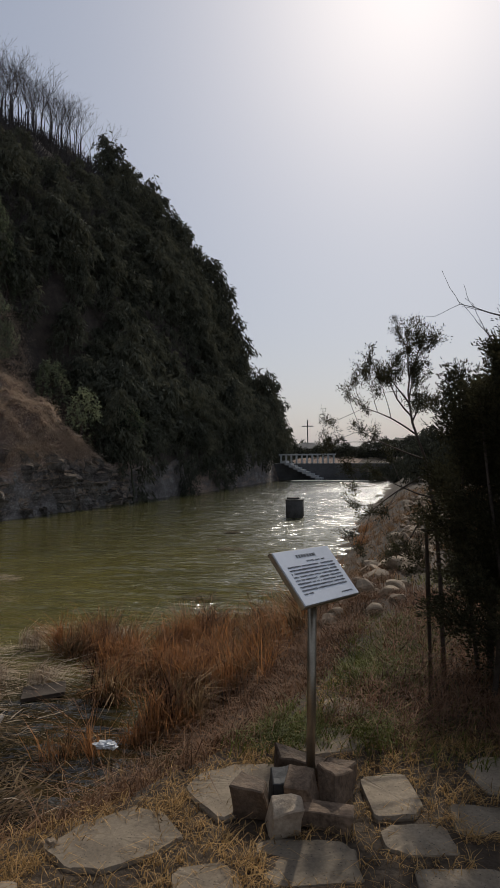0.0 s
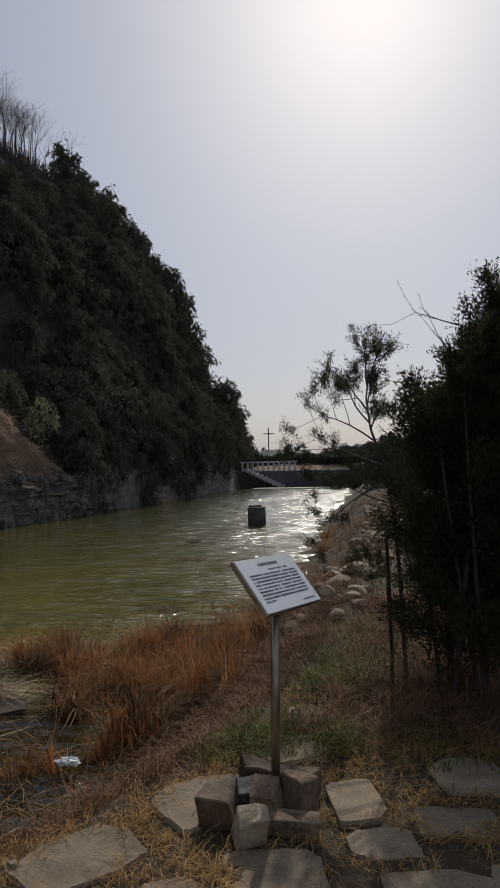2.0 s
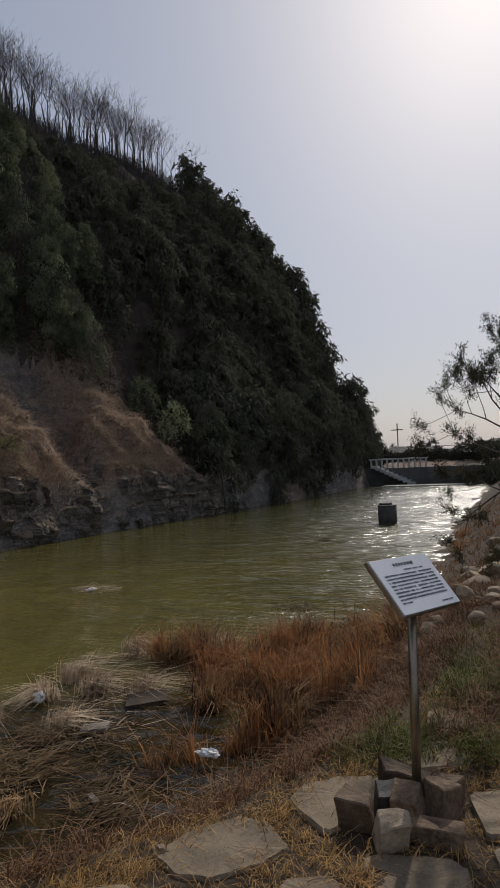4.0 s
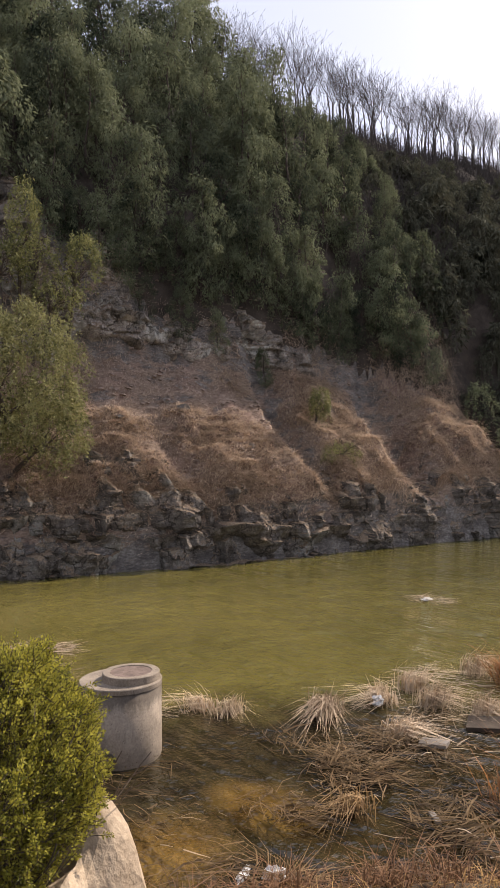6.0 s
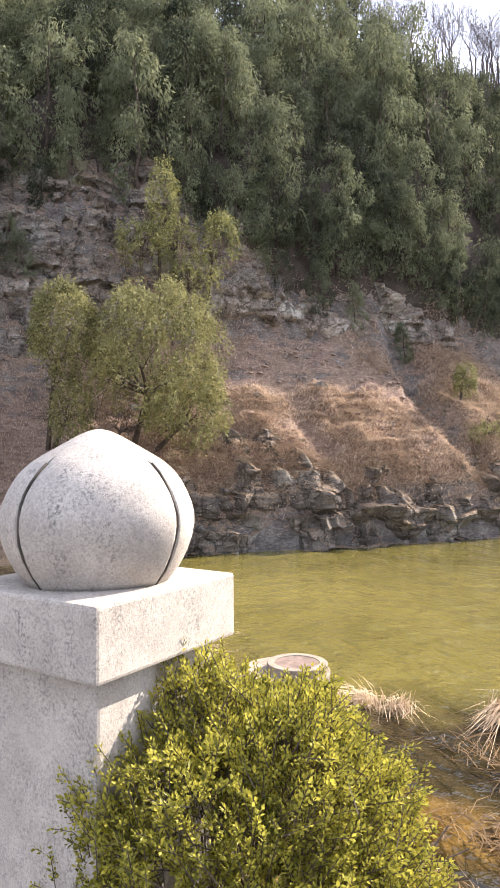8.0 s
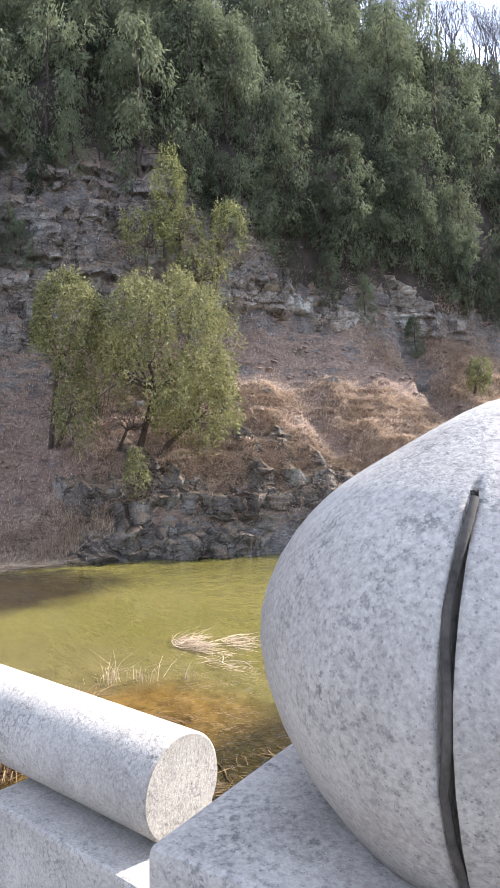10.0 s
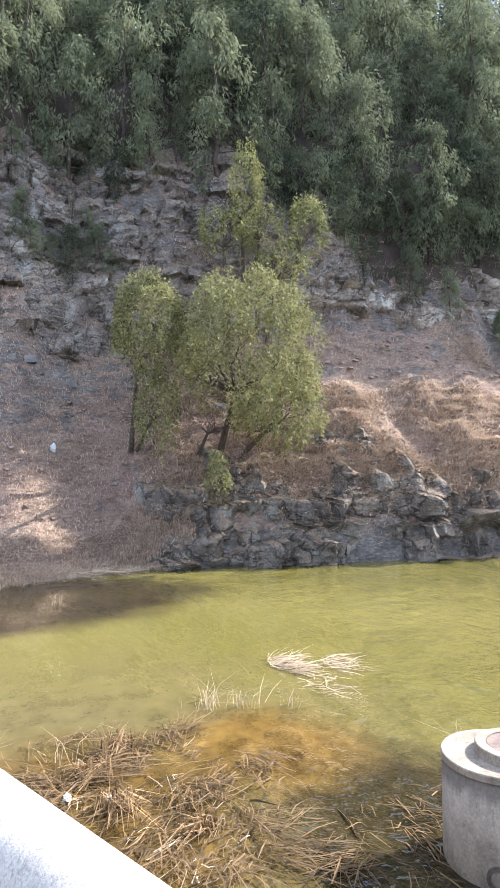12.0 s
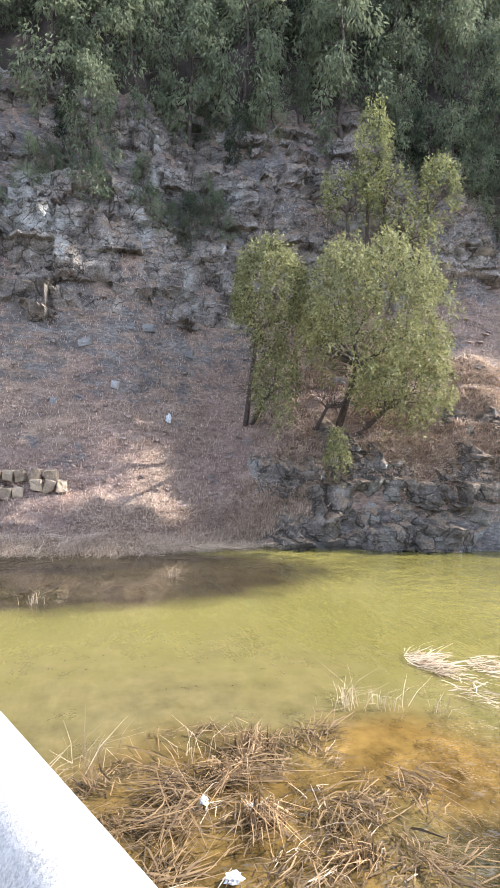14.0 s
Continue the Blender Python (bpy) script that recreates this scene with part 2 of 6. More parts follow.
WILLOW = leafy("willow_leaves", (0.040, 0.047, 0.020), (0.33, 0.312, 0.142), 0.7, 0.3, 0.3, 1.1, 0.45, 0.12)
BOX = leafy("box_leaves", (0.038, 0.055, 0.012), (0.51, 0.460, 0.078), 0.45, 0.42, 0.0, 13.0, 0.40)
ARBOR = leafy("arborvitae_leaves", (0.014, 0.016, 0.009), (0.085, 0.076, 0.040), 0.8, 0.35, 0.3, 2.5, 0.45, 0.1)
RED_REED = leafy("red_brown_reeds", (0.036, 0.014, 0.007), (0.43, 0.205, 0.085), 0.8, 0.4, 0.3, 2.2, 0.75)
STRAW = leafy("bleached_straw", (0.15, 0.105, 0.068), (0.56, 0.44, 0.31), 0.75, 0.25)
SODDEN = leafy("sodden_straw", (0.018, 0.011, 0.006), (0.19, 0.122, 0.060), 0.8, 0.15, 0.3, 2.2, 0.65)
GOLD = leafy("golden_dead_grass", (0.06, 0.030, 0.010), (0.54, 0.335, 0.135), 0.8, 0.35, 0.3, 3.0, 0.75)
GREEN = leafy("fresh_grass", (0.045, 0.055, 0.010), (0.19, 0.185, 0.040), 0.7, 0.25)
DULL = leafy("dull_dead_weeds", (0.018, 0.009, 0.006), (0.25, 0.135, 0.076), 0.85, 0.2, 0.3, 2.2, 0.8)
SCRUB = leafy("red_brown_scrub", (0.018, 0.009, 0.005), (0.215, 0.116, 0.062), 0.85, 0.2, 0.3, 2.6, 0.7)
FOXY = leafy("russet_dead_grass", (0.034, 0.017, 0.009), (0.36, 0.205, 0.100), 0.85, 0.2, 0.3, 2.5, 0.75)
TAN = leafy("tan_dead_grass", (0.05, 0.028, 0.014), (0.42, 0.275, 0.140), 0.85, 0.2, 0.3, 2.5, 0.75)
HILL_GRASS = leafy("pinkish_dry_grass", (0.30, 0.220, 0.162), (0.70, 0.565, 0.435), 0.9, 0.35, 0.0, 1.2, 0.6, 0.1)
WEEDS = leafy("weathered_weeds", (0.24, 0.172, 0.136), (0.70, 0.55, 0.445), 0.9, 0.3, 0.0, 1.5, 0.6, 0.1)
LEDGE = grainy("bedded_rock", (0.07, 0.066, 0.062), (0.34, 0.325, 0.30), 1.1, 22, 0.9, 0.8, 0.03, random_tone=0.9)
TREE2 = leafy("light_conifer_leaves", (0.080, 0.088, 0.036), (0.40, 0.385, 0.165), 0.75, 0.25, 0.3, 1.6, 0.35, 0.1)
TIMBER = grainy("grey_timber", (0.026, 0.018, 0.013), (0.095, 0.070, 0.050), 6, 60, 0.9, 0.6, 0.006)
BLACK_ROCK = grainy("black_stone", (0.012, 0.012, 0.013), (0.055, 0.053, 0.052), 6, 50, 0.7, 0.6, 0.01)
BUFF = grainy("buff_boulder", (0.20, 0.145, 0.095), (0.56, 0.445, 0.32), 4, 45, 0.9, 0.9, 0.02)
DIRT = grainy("groove_dirt", (0.03, 0.026, 0.022), (0.11, 0.095, 0.08), 30, 200, 0.95, 0.5, 0.003)
PLASTIC = grainy("white_litter", (0.55, 0.55, 0.54), (0.78, 0.78, 0.77), 6, 50, 0.5, 0.3, 0.004)
WALL = grainy("far_masonry", (0.07, 0.066, 0.062), (0.16, 0.155, 0.15), 0.8, 9, 0.9, 0.4, 0.02)
WHITEWASH = grainy("whitewash", (0.32, 0.32, 0.31), (0.52, 0.52, 0.5), 1, 12, 0.8, 0.3, 0.01)
ROOF = grainy("dark_roof", (0.03, 0.03, 0.033), (0.09, 0.088, 0.09), 1.5, 14, 0.8, 0.5, 0.02)


def rock_face_material(name="layered_rock_face", tone=1.0):
    mat, nt, b = blank(name, 0.9, 0, 0.25)
    v = position(nt)
    bed = noise_node(nt, 1.0, 4, 0.7, v, (0.35, 0.35, 5.5))
    mid, fine = noise_node(nt, 1.3, 5, 0.65, v), noise_node(nt, 16, 4, 0.7, v)
    f = maths(nt, "ADD", maths(nt, "MULTIPLY", bed, 0.25), maths(nt, "ADD", maths(nt, "MULTIPLY", mid, 0.42), maths(nt, "MULTIPLY", fine, 0.33)))
    rock = ramp(nt, f, [(0.37, (0.045, 0.039, 0.034)), (0.50, (0.20, 0.178, 0.16)), (0.62, (0.42, 0.385, 0.35))])
    bare = ramp(nt, f, [(0.40, (0.10, 0.095, 0.088)), (0.50, (0.33, 0.325, 0.305)), (0.62, (0.50, 0.49, 0.46))])
    rock = mixed(nt, ramp(nt, noise_node(nt, 0.55, 4, 0.6, v), [(0.55, (0, 0, 0)), (0.62, (1, 1, 1))]), rock, bare)
    moss = ramp(nt, fine, [(0.3, (0.10, 0.072, 0.05)), (0.7, (0.34, 0.25, 0.17))])
    geo = nt.nodes.new("ShaderNodeNewGeometry")
    up = nt.nodes.new("ShaderNodeSeparateXYZ")
    nt.links.new(geo.outputs["Normal"], up.inputs[0])
    k = maths(nt, "ADD", up.outputs[2], maths(nt, "MULTIPLY", maths(nt, "SUBTRACT", mid, 0.5), 2.2))
    rock = mixed(nt, 1.0, rock, (tone, tone * 0.955, tone * 0.89), "MULTIPLY")
    col = mixed(nt, ramp(nt, k, [(0.45, (0, 0, 0)), (0.7, (1, 1, 1))]), rock, moss)
    # open joints between the blocks
    warp = nt.nodes.new("ShaderNodeVectorMath")
    warp.operation = "MULTIPLY_ADD"
    nz = nt.nodes.new("ShaderNodeTexNoise")
    nz.inputs["Scale"].default_value, nz.inputs["Detail"].default_value = 1.7, 4
    nt.links.new(v, nz.inputs["Vector"])
    nt.links.new(nz.outputs["Color"], warp.inputs[0])
    warp.inputs[1].default_value = (0.9, 0.9, 0.9)
    nt.links.new(v, warp.inputs[2])
    m = nt.nodes.new("ShaderNodeMapping")
    m.inputs["Scale"].default_value = (1.0, 1.0, 1.9)
    nt.links.new(warp.outputs[0], m.inputs["Vector"])
    vor = nt.nodes.new("ShaderNodeTexVoronoi")
    vor.feature = "DISTANCE_TO_EDGE"
    vor.inputs["Scale"].default_value = 1.1
    nt.links.new(m.outputs[0], vor.inputs["Vector"])
    crack = ramp(nt, vor.outputs["Distance"], [(0.0, (1, 1, 1)), (0.04, (0, 0, 0))])
    col = mixed(nt, maths(nt, "MULTIPLY", crack, 0.65), col, (0.022, 0.018, 0.015))
    nt.links.new(col, b.inputs["Base Color"])
    bump(nt, b, maths(nt, "SUBTRACT", maths(nt, "ADD", fine, bed), maths(nt, "MULTIPLY", crack, 0.9)), 0.9, 0.09)
    return mat


ROCK_FACE = rock_face_material()
PALE_ROCK = rock_face_material("pale_rock_face", 1.25)
WET_ROCK = rock_face_material("dark_damp_rock", 0.72)
# concrete of the far well, darkened to hold its backlit shade in the colour
SHADED_WELL = grainy("shaded_concrete", (0.03, 0.027, 0.023), (0.11, 0.10, 0.086), 3, 50, 0.8, 0.4, 0.006)
LEDGE_STONES = grainy("slope_rubble", (0.10, 0.070, 0.055), (0.38, 0.285, 0.225), 2.2, 30, 0.95, 0.6, 0.02)
BLEACHED = leafy("sun_bleached_straw", (0.24, 0.17, 0.110), (0.72, 0.575, 0.42), 0.75, 0.2)
WELL = grainy("stained_concrete", (0.125, 0.100, 0.077), (0.36, 0.30, 0.235), 3, 50, 0.9, 0.5, 0.006, speck=((0.08, 0.068, 0.055), 40, 0.16), streak=(0.045, 0.036, 0.028))


def tide_stain(mat):
    """An old dark water stain with a ragged lower edge round the top of the shaft."""
    nt = mat.node_tree
    b = nt.nodes["Principled BSDF"]
    old = b.inputs["Base Color"].links[0].from_socket
    v = position(nt)
    z = nt.nodes.new("ShaderNodeSeparateXYZ")
    nt.links.new(v, z.inputs[0])
    edge = maths(nt, "ADD", z.outputs[2], maths(nt, "MULTIPLY", noise_node(nt, 1.0, 5, 0.65, v, (14, 14, 3)), 0.34))
    k = maths(nt, "MULTIPLY", ramp(nt, maths(nt, "SUBTRACT", edge, WATER + 0.55), [(0.18, (0, 0, 0)), (0.27, (1, 1, 1))]), maths(nt, "LESS_THAN", z.outputs[2], WATER + 0.745))
    nt.links.new(mixed(nt, maths(nt, "MULTIPLY", k, 0.62), old, (0.055, 0.045, 0.037)), b.inputs["Base Color"])


tide_stain(WELL)


# ---- building helpers ----
def obj(name, mesh, mat=None, parent=None, label=""):
    ob = new(name, mesh)
    if mat is not None and not mesh.materials:
        mesh.materials.append(mat)
    if parent is not None:
        ob.parent = parent
    if label:
        ob["label"] = label
    return ob


def empty(name, at, label, category, group="", turn=0.0):
    ob = new(name)
    ob.empty_display_size = 0.1
    ob.matrix_world = pose(*at, 0, 0, turn)
    return tagged(ob, label, category, group)


def to_mesh(bm, name, smooth=False):
    me = bpy.data.meshes.new(name)
    bm.normal_update()
    bm.to_mesh(me)
    bm.free()
    if smooth:
        for p in me.polygons:
            p.use_smooth = True
    return me


def part(name, bm, mat, parent, label="", smooth=False):
    return obj(name, to_mesh(bm, name, smooth), mat, parent, label)


def np_mesh(name, verts, faces, smooth=False):
    """A mesh from arrays: verts (n,3), faces (m,k)."""
    verts, faces = np.asarray(verts, np.float32), np.asarray(faces, np.int32)
    m, k = faces.shape
    me = bpy.data.meshes.new(name)
    me.vertices.add(len(verts))
    me.vertices.foreach_set("co", verts.ravel())
    me.loops.add(m * k)
    me.loops.foreach_set("vertex_index", faces.ravel())
    me.polygons.add(m)
    me.polygons.foreach_set("loop_start", np.arange(0, m * k, k, dtype=np.int32))
    me.polygons.foreach_set("loop_total", np.full(m, k, np.int32))
    me.polygons.foreach_set("use_smooth", np.full(m, smooth))
    me.update(calc_edges=True)
    me.validate()
    return me


def box(bm, size, at=(0, 0, 0), bevel=0.0, turn=None, seg=2):
    m = Matrix.Translation(at) @ (turn.to_4x4() if turn else Matrix()) @ Matrix.Diagonal((*size, 1))
    r = bmesh.ops.create_cube(bm, size=1, matrix=m)
    if bevel:
        es = {e for v in r["verts"] for e in v.link_edges}
        bmesh.ops.bevel(bm, geom=list(es), offset=bevel, segments=seg, affect="EDGES", profile=0.6)
    return bm


def lathe(bm, rings, seg=32, close_top=True, close_bottom=True):
    """A turned shape: rings of (radius, height)."""
    loops = []
    for r, z in rings:
        loops.append([bm.verts.new((r * math.cos(2 * math.pi * k / seg), r * math.sin(2 * math.pi * k / seg), z)) for k in range(seg)])
    for a, b in zip(loops, loops[1:]):
        for k in range(seg):
            bm.faces.new((a[k], a[(k + 1) % seg], b[(k + 1) % seg], b[k]))
    if close_bottom:
        bm.faces.new(loops[0][::-1])
    if close_top:
        bm.faces.new(loops[-1])
    return bm


def hashed(i, j, seed):
    h = (i * 374761393 + j * 668265263 + seed * 974634777) & 0xFFFFFFFF
    h = ((h ^ (h >> 13)) * 1274126177) & 0xFFFFFFFF
    return ((h ^ (h >> 16)) & 0xFFFF) / 65535.0


def vnoise(x, y, seed=0):
    """Smooth value noise, 0 to 1, on arrays."""
    x, y = np.asarray(x, float), np.asarray(y, float)
    i, j = np.floor(x).astype(np.int64), np.floor(y).astype(np.int64)
    u, v = x - i, y - j
    u, v = u * u * (3 - 2 * u), v * v * (3 - 2 * v)
    a, b, c, d = hashed(i, j, seed), hashed(i + 1, j, seed), hashed(i, j + 1, seed), hashed(i + 1, j + 1, seed)
    return (a * (1 - u) + b * u) * (1 - v) + (c * (1 - u) + d * u) * v


def fractal(x, y, seed=0, octaves=4, gain=0.5):
    out, amp, tot = 0.0, 1.0, 0.0
    for k in range(octaves):
        out = out + amp * vnoise(x * 2**k, y * 2**k, seed + k)
        tot, amp = tot + amp, amp * gain
    return out / tot


def smooth01(v):
    v = np.clip(v, 0, 1)
    return v * v * (3 - 2 * v)


# ---- lie of the land ----
def far_shore(y):
    """x of the water's edge under the hill."""
    return np.interp(y, [-60, -3, 0, 3, 8, 12, 20, 32, 46, 55, 62, 72, 82, 97], [-21, -19.3, -19.2, -20.3, -19.2, -18.5, -18.1, -17.6, -16.6, -16.2, -16.4, -18.0, -20.5, -25])


def bank_top(y):
    """x of the near bank's upper edge."""
    return np.interp(y, [-20, -3, 0.3, 1.0, 2.0, 2.45, 3.1, 3.6, 5, 8, 12, 18, 30, 60], [-8, -3.0, -1.85, -1.55, -1.0, -0.68, -0.34, -0.1, 0.1, 0.0, 0.2, 0.0, -1.0, -3.0])


def hill_height(s, y):
    """Height over the water's edge at s metres into the hill."""
    lo = np.interp(s, [0, 0.15, 0.5, 1.0, 2.0, 4.8, 6.0, 7.5, 10.5, 17, 24, 31, 45, 90],
                   [-0.4, 0.75, 1.75, 2.45, 3.2, 6.0, 8.0, 13.4, 18.6, 25, 31.5, 34.5, 36, 32])
    lo = lo + smooth01(s / 0.8) * smooth01((4.5 - s) / 3) * np.interp(y, [8, 13, 18, 32], [-0.15, 0.1, 0.5, 0.8])
    # toward the bridge end the foot is a gentle gravelly beach below a bluff
    beach = np.interp(s, [0, 1.2, 3.0, 4.8, 5.6, 6.6, 8.0, 10.5, 17, 24, 31, 45, 90],
                      [-0.15, 0.25, 1.6, 3.8, 6.2, 9.0, 12.6, 18.0, 25, 31.5, 34.5, 36, 32])
    k = smooth01((5.5 - y) / 3.5)
    z = lo * (1 - k) + beach * k
    # gullies
    for gy, wid, dep, lean in ((24.3, 1.2, 2.6, 0.28), (34.2, 1.9, 2.4, 0.1), (18.7, 0.5, 1.5, 0.05), (12.2, 0.6, 0.3, 0.12)):
        c = gy + lean * s
        z = z - dep * np.exp(-((y - c) / wid) ** 2) * smooth01(s / 2.0) * smooth01((14 - s) / 8)
    # noses that swell out between them
    for gy, wid, dep, s0, s1 in ((28.8, 2.4, 0.7, 1.0, 9.0), (21.3, 1.7, 0.4, 1.0, 7.0), (15.2, 1.6, 0.3, 0.8, 4.0), (9.6, 1.6, 0.3, 0.8, 3.5)):
        z = z + dep * np.exp(-((y - gy - 0.2 * s) / wid) ** 2) * smooth01((s - s0) / 1.5) * smooth01((s1 - s) / 3)
    z = z + smooth01((s - 6) / 10) * np.interp(y, [14, 20, 32, 42, 52, 60, 67, 78, 92], [0, 0.5, 1.7, 1.9, 2.6, 3.4, 5.0, 3.0, 1.0])
    end = smooth01((104 - y - 0.1 * s) / 16)
    return z * end + (1 - end) * np.minimum(z, 1.0)


def marsh(x, y):
    """1 where the reed bed stands a little out of the water."""
    a = smooth01((9.9 - y - 0.25 * np.maximum(-3.5 - x, 0)) / 0.8) * smooth01((y - 4.0) / 1.5) * smooth01((x + 6.4) / 0.7)
    b = smooth01(1.3 - np.hypot((x + 7.6) / 2.1, (y - 0.2) / 1.9))
    c = smooth01(1.35 - np.hypot((x + 3.3) / 2.3, (y - 3.0) / 1.6))
    return np.maximum(np.maximum(a, b), c)


def land(x, y):
    """Ground height."""
    s = far_shore(y) - x
    rough = fractal(x * 0.5, y * 0.5, 11, 5) - 0.5
    fine = fractal(x * 2.3, y * 2.3, 31, 4) - 0.5
    ridge = 1 - np.abs(2 * fractal(x * 0.75 + 0.3 * y, y * 0.75, 41, 4, 0.55) - 1)
    soft = 1 - 0.72 * smooth01((7.0 - s) / 1.5) * smooth01((34 - y) / 4)
    hill = WATER + hill_height(np.maximum(s, 0), y) + smooth01(s / 2) * soft * (rough * 2.0 + fine * 0.95 + (ridge - 0.75) * 1.5)
    hill = hill + smooth01((s - 0.8) / 1.5) * smooth01((9 - s) / 3) * 0.75 * (fractal(s * 1.9 + 0.5 * fine, y * 0.38, 61, 3) - 0.5)
    # rounded hummocks with creases between them
    hum = np.abs(2 * fractal(x * 0.62 + 0.15 * y, y * 0.55, 71, 2, 0.4) - 1) + 0.5 * np.abs(2 * vnoise(x * 1.9, y * 1.5, 73) - 1)
    hill = hill + smooth01((s - 0.9) / 0.8) * smooth01((8.5 - s) / 2.5) * smooth01((y - 5) / 3) * 0.50 * (hum - 0.42)
    hill = np.where(s > 0, hill, WATER - 0.4 - 0.35 * np.minimum(-s, 2.0))
    top = bank_top(y)
    d = top - x
    foot = np.interp(y, [0, 4, 6, 9, 12, 25, 60], [1.5, 1.6, 2.0, 2.2, 2.3, 2.6, 2.0])
    bank = -1.28 * smooth01(d / foot) - 0.9 * smooth01((d - foot) / 2.5)
    m = marsh(x, y)
    lump = fractal(x * 1.4, y * 1.4, 51, 3)
    bank = np.where(d > 0, np.maximum(bank, bank * (1 - m) + m * (WATER - 0.29 + 0.34 * lump)), bank)
    bank = bank + np.where((d > 0.1) & (d < foot + 1), fine * 0.22, 0) + np.where(d < -0.6, fine * 0.08, 0)
    bank = bank + smooth01((-d - 5) / 15) * 0.8 * (rough + 0.5)
    z = np.where(x < -13, hill, bank)
    z = z + 9 * np.exp(-(((x + 14) / 46) ** 2 + ((y - 430) / 70) ** 2)) + 8 * np.exp(-(((x - 40) / 60) ** 2 + ((y - 380) / 80) ** 2))
    # beyond the weir the land closes the valley
    far = smooth01((y - 78) / 20)
    z = z * (1 - far) + np.maximum(z, 0.3 + rough) * far
    return z


def land_at(x, y):
    return float(land(np.array([x], float), np.array([y], float))[0])


def spread(*runs):
    out = []
    for a, b, step in runs:
        out += list(np.arange(a, b, step))
    return np.array(sorted(set(np.round(out, 4))))


gx = spread((-1500, -300, 300), (-300, -80, 30), (-80, -33, 1.0), (-33, -17, 0.16), (-17, -9.5, 0.8), (-9.5, 3.2, 0.18), (3.2, 12, 0.8), (12, 60, 6), (60, 300, 40), (300, 1501, 300))
gy = spread((-1500, -200, 325), (-200, -30, 20), (-30, -7, 1.5), (-7, 14, 0.18), (14, 36, 0.26), (36, 100, 0.9), (100, 200, 10), (200, 600, 25), (600, 3001, 400))
XX, YY = np.meshgrid(gx, gy)
ZZ = land(XX, YY)
idx = np.arange(len(gx) * len(gy)).reshape(len(gy), len(gx))
quads = np.stack([idx[:-1, :-1], idx[:-1, 1:], idx[1:, 1:], idx[1:, :-1]], -1).reshape(-1, 4)
me = np_mesh("ground", np.stack([XX, YY, ZZ], -1).reshape(-1, 3), quads, True)
me.materials.append(BANK)
me.materials.append(HILL)
me.materials.append(FLOOR)
cx, cy, cz = [(g[:-1, :-1] + g[1:, 1:]).ravel() / 2 for g in (XX, YY, ZZ)]
# leaf litter under the woods
wooded = cz > np.interp(cy, [-10, 9, 12, 14, 18, 22, 26, 30, 33, 36], [14.5, 14.0, 11.0, 9.0, 8.6, 8.2, 7.6, 6.6, 4.5, 0.8]) + 1.6 * (fractal(cx, cy, 83, 3) - 0.5)
me.polygons.foreach_set("material_index", np.where(cx < -13, np.where(wooded, 2, 1), 0).astype(np.int32))
ground = tagged(obj("ground", me), "brown earth bank and steep rocky hillside with dry grass", "ground", kind="structure")

# the river
wx, wy = spread((-60, 14.1, 1.0)), spread((-80, 79.1, 1.5))
WX, WY = np.meshgrid(wx, wy)
wi = np.arange(WX.size).reshape(WX.shape)
me = np_mesh("water", np.stack([WX, WY, np.full_like(WX, WATER)], -1).reshape(-1, 3),
             np.stack([wi[:-1, :-1], wi[:-1, 1:], wi[1:, 1:], wi[1:, :-1]], -1).reshape(-1, 4))
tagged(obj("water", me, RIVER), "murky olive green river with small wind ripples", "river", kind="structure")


# ---- plant helpers ----
def cards(rng, points, dirs, length, width, spread_=0.5, bend=0.2):
    """Many small pointed leaves: for each point one four-cornered leaf along dirs."""
    n = len(points)
    d = dirs + rng.normal(0, spread_, (n, 3))
    d /= np.linalg.norm(d, axis=1, keepdims=True) + 1e-9
    side = np.cross(d, rng.normal(0, 1, (n, 3)))
    side /= np.linalg.norm(side, axis=1, keepdims=True) + 1e-9
    up = np.cross(side, d)
    ln = (length * rng.uniform(0.6, 1.4, n))[:, None]
    wd = (width * rng.uniform(0.6, 1.4, n))[:, None]
    a = points
    b = points + d * ln * 0.45 + side * wd * 0.5 + up * ln * bend * 0.3
    c = points + d * ln
    e = points + d * ln * 0.45 - side * wd * 0.5 + up * ln * bend * 0.3
    return np.stack([a, b, c, e], 1).reshape(-1, 3), np.arange(n * 4).reshape(n, 4)


def blades(rng, roots, height, width, lean=0.35, droop=0.3, heads=None):
    """Grass or reed blades: three-jointed tapering strips. lean spreads them, droop bends the tips."""
    n = len(roots)
    ang = rng.uniform(0, 2 * np.pi, n)
    out = np.stack([np.cos(ang), np.sin(ang), 0 * ang], 1)
    if heads is not None:
        out = out * 0.5 + heads
    h = (height * rng.uniform(0.55, 1.25, n))[:, None]
    le = (np.abs(rng.normal(0, lean, n)))[:, None]
    dr = droop * rng.uniform(0.2, 1.6, n)[:, None]
    up = np.array([0, 0, 1.0])
    side = np.stack([-np.sin(ang + 0.7), np.cos(ang + 0.7), 0 * ang], 1) * (width * rng.uniform(0.6, 1.4, n))[:, None]
    p1 = roots + h * (0.5 * up + 0.5 * le * out)
    p2 = roots + h * ((0.95 - dr * 0.5) * up + (le + dr) * out)
    v = np.stack([roots - side, roots + side, p1 + side * 0.8, p1 - side * 0.8, p2 + side * 0.15, p2 - side * 0.15], 1).reshape(-1, 3)
    k = np.arange(n)[:, None] * 6
    f = np.concatenate([k + np.array([0, 1, 2, 3]), k + np.array([3, 2, 4, 5])])
    return v, f


def joined(pieces):
    vs, fs, n = [], [], 0
    for v, f in pieces:
        vs.append(v), fs.append(f + n)
        n += len(v)
    return np.concatenate(vs), np.concatenate(fs)


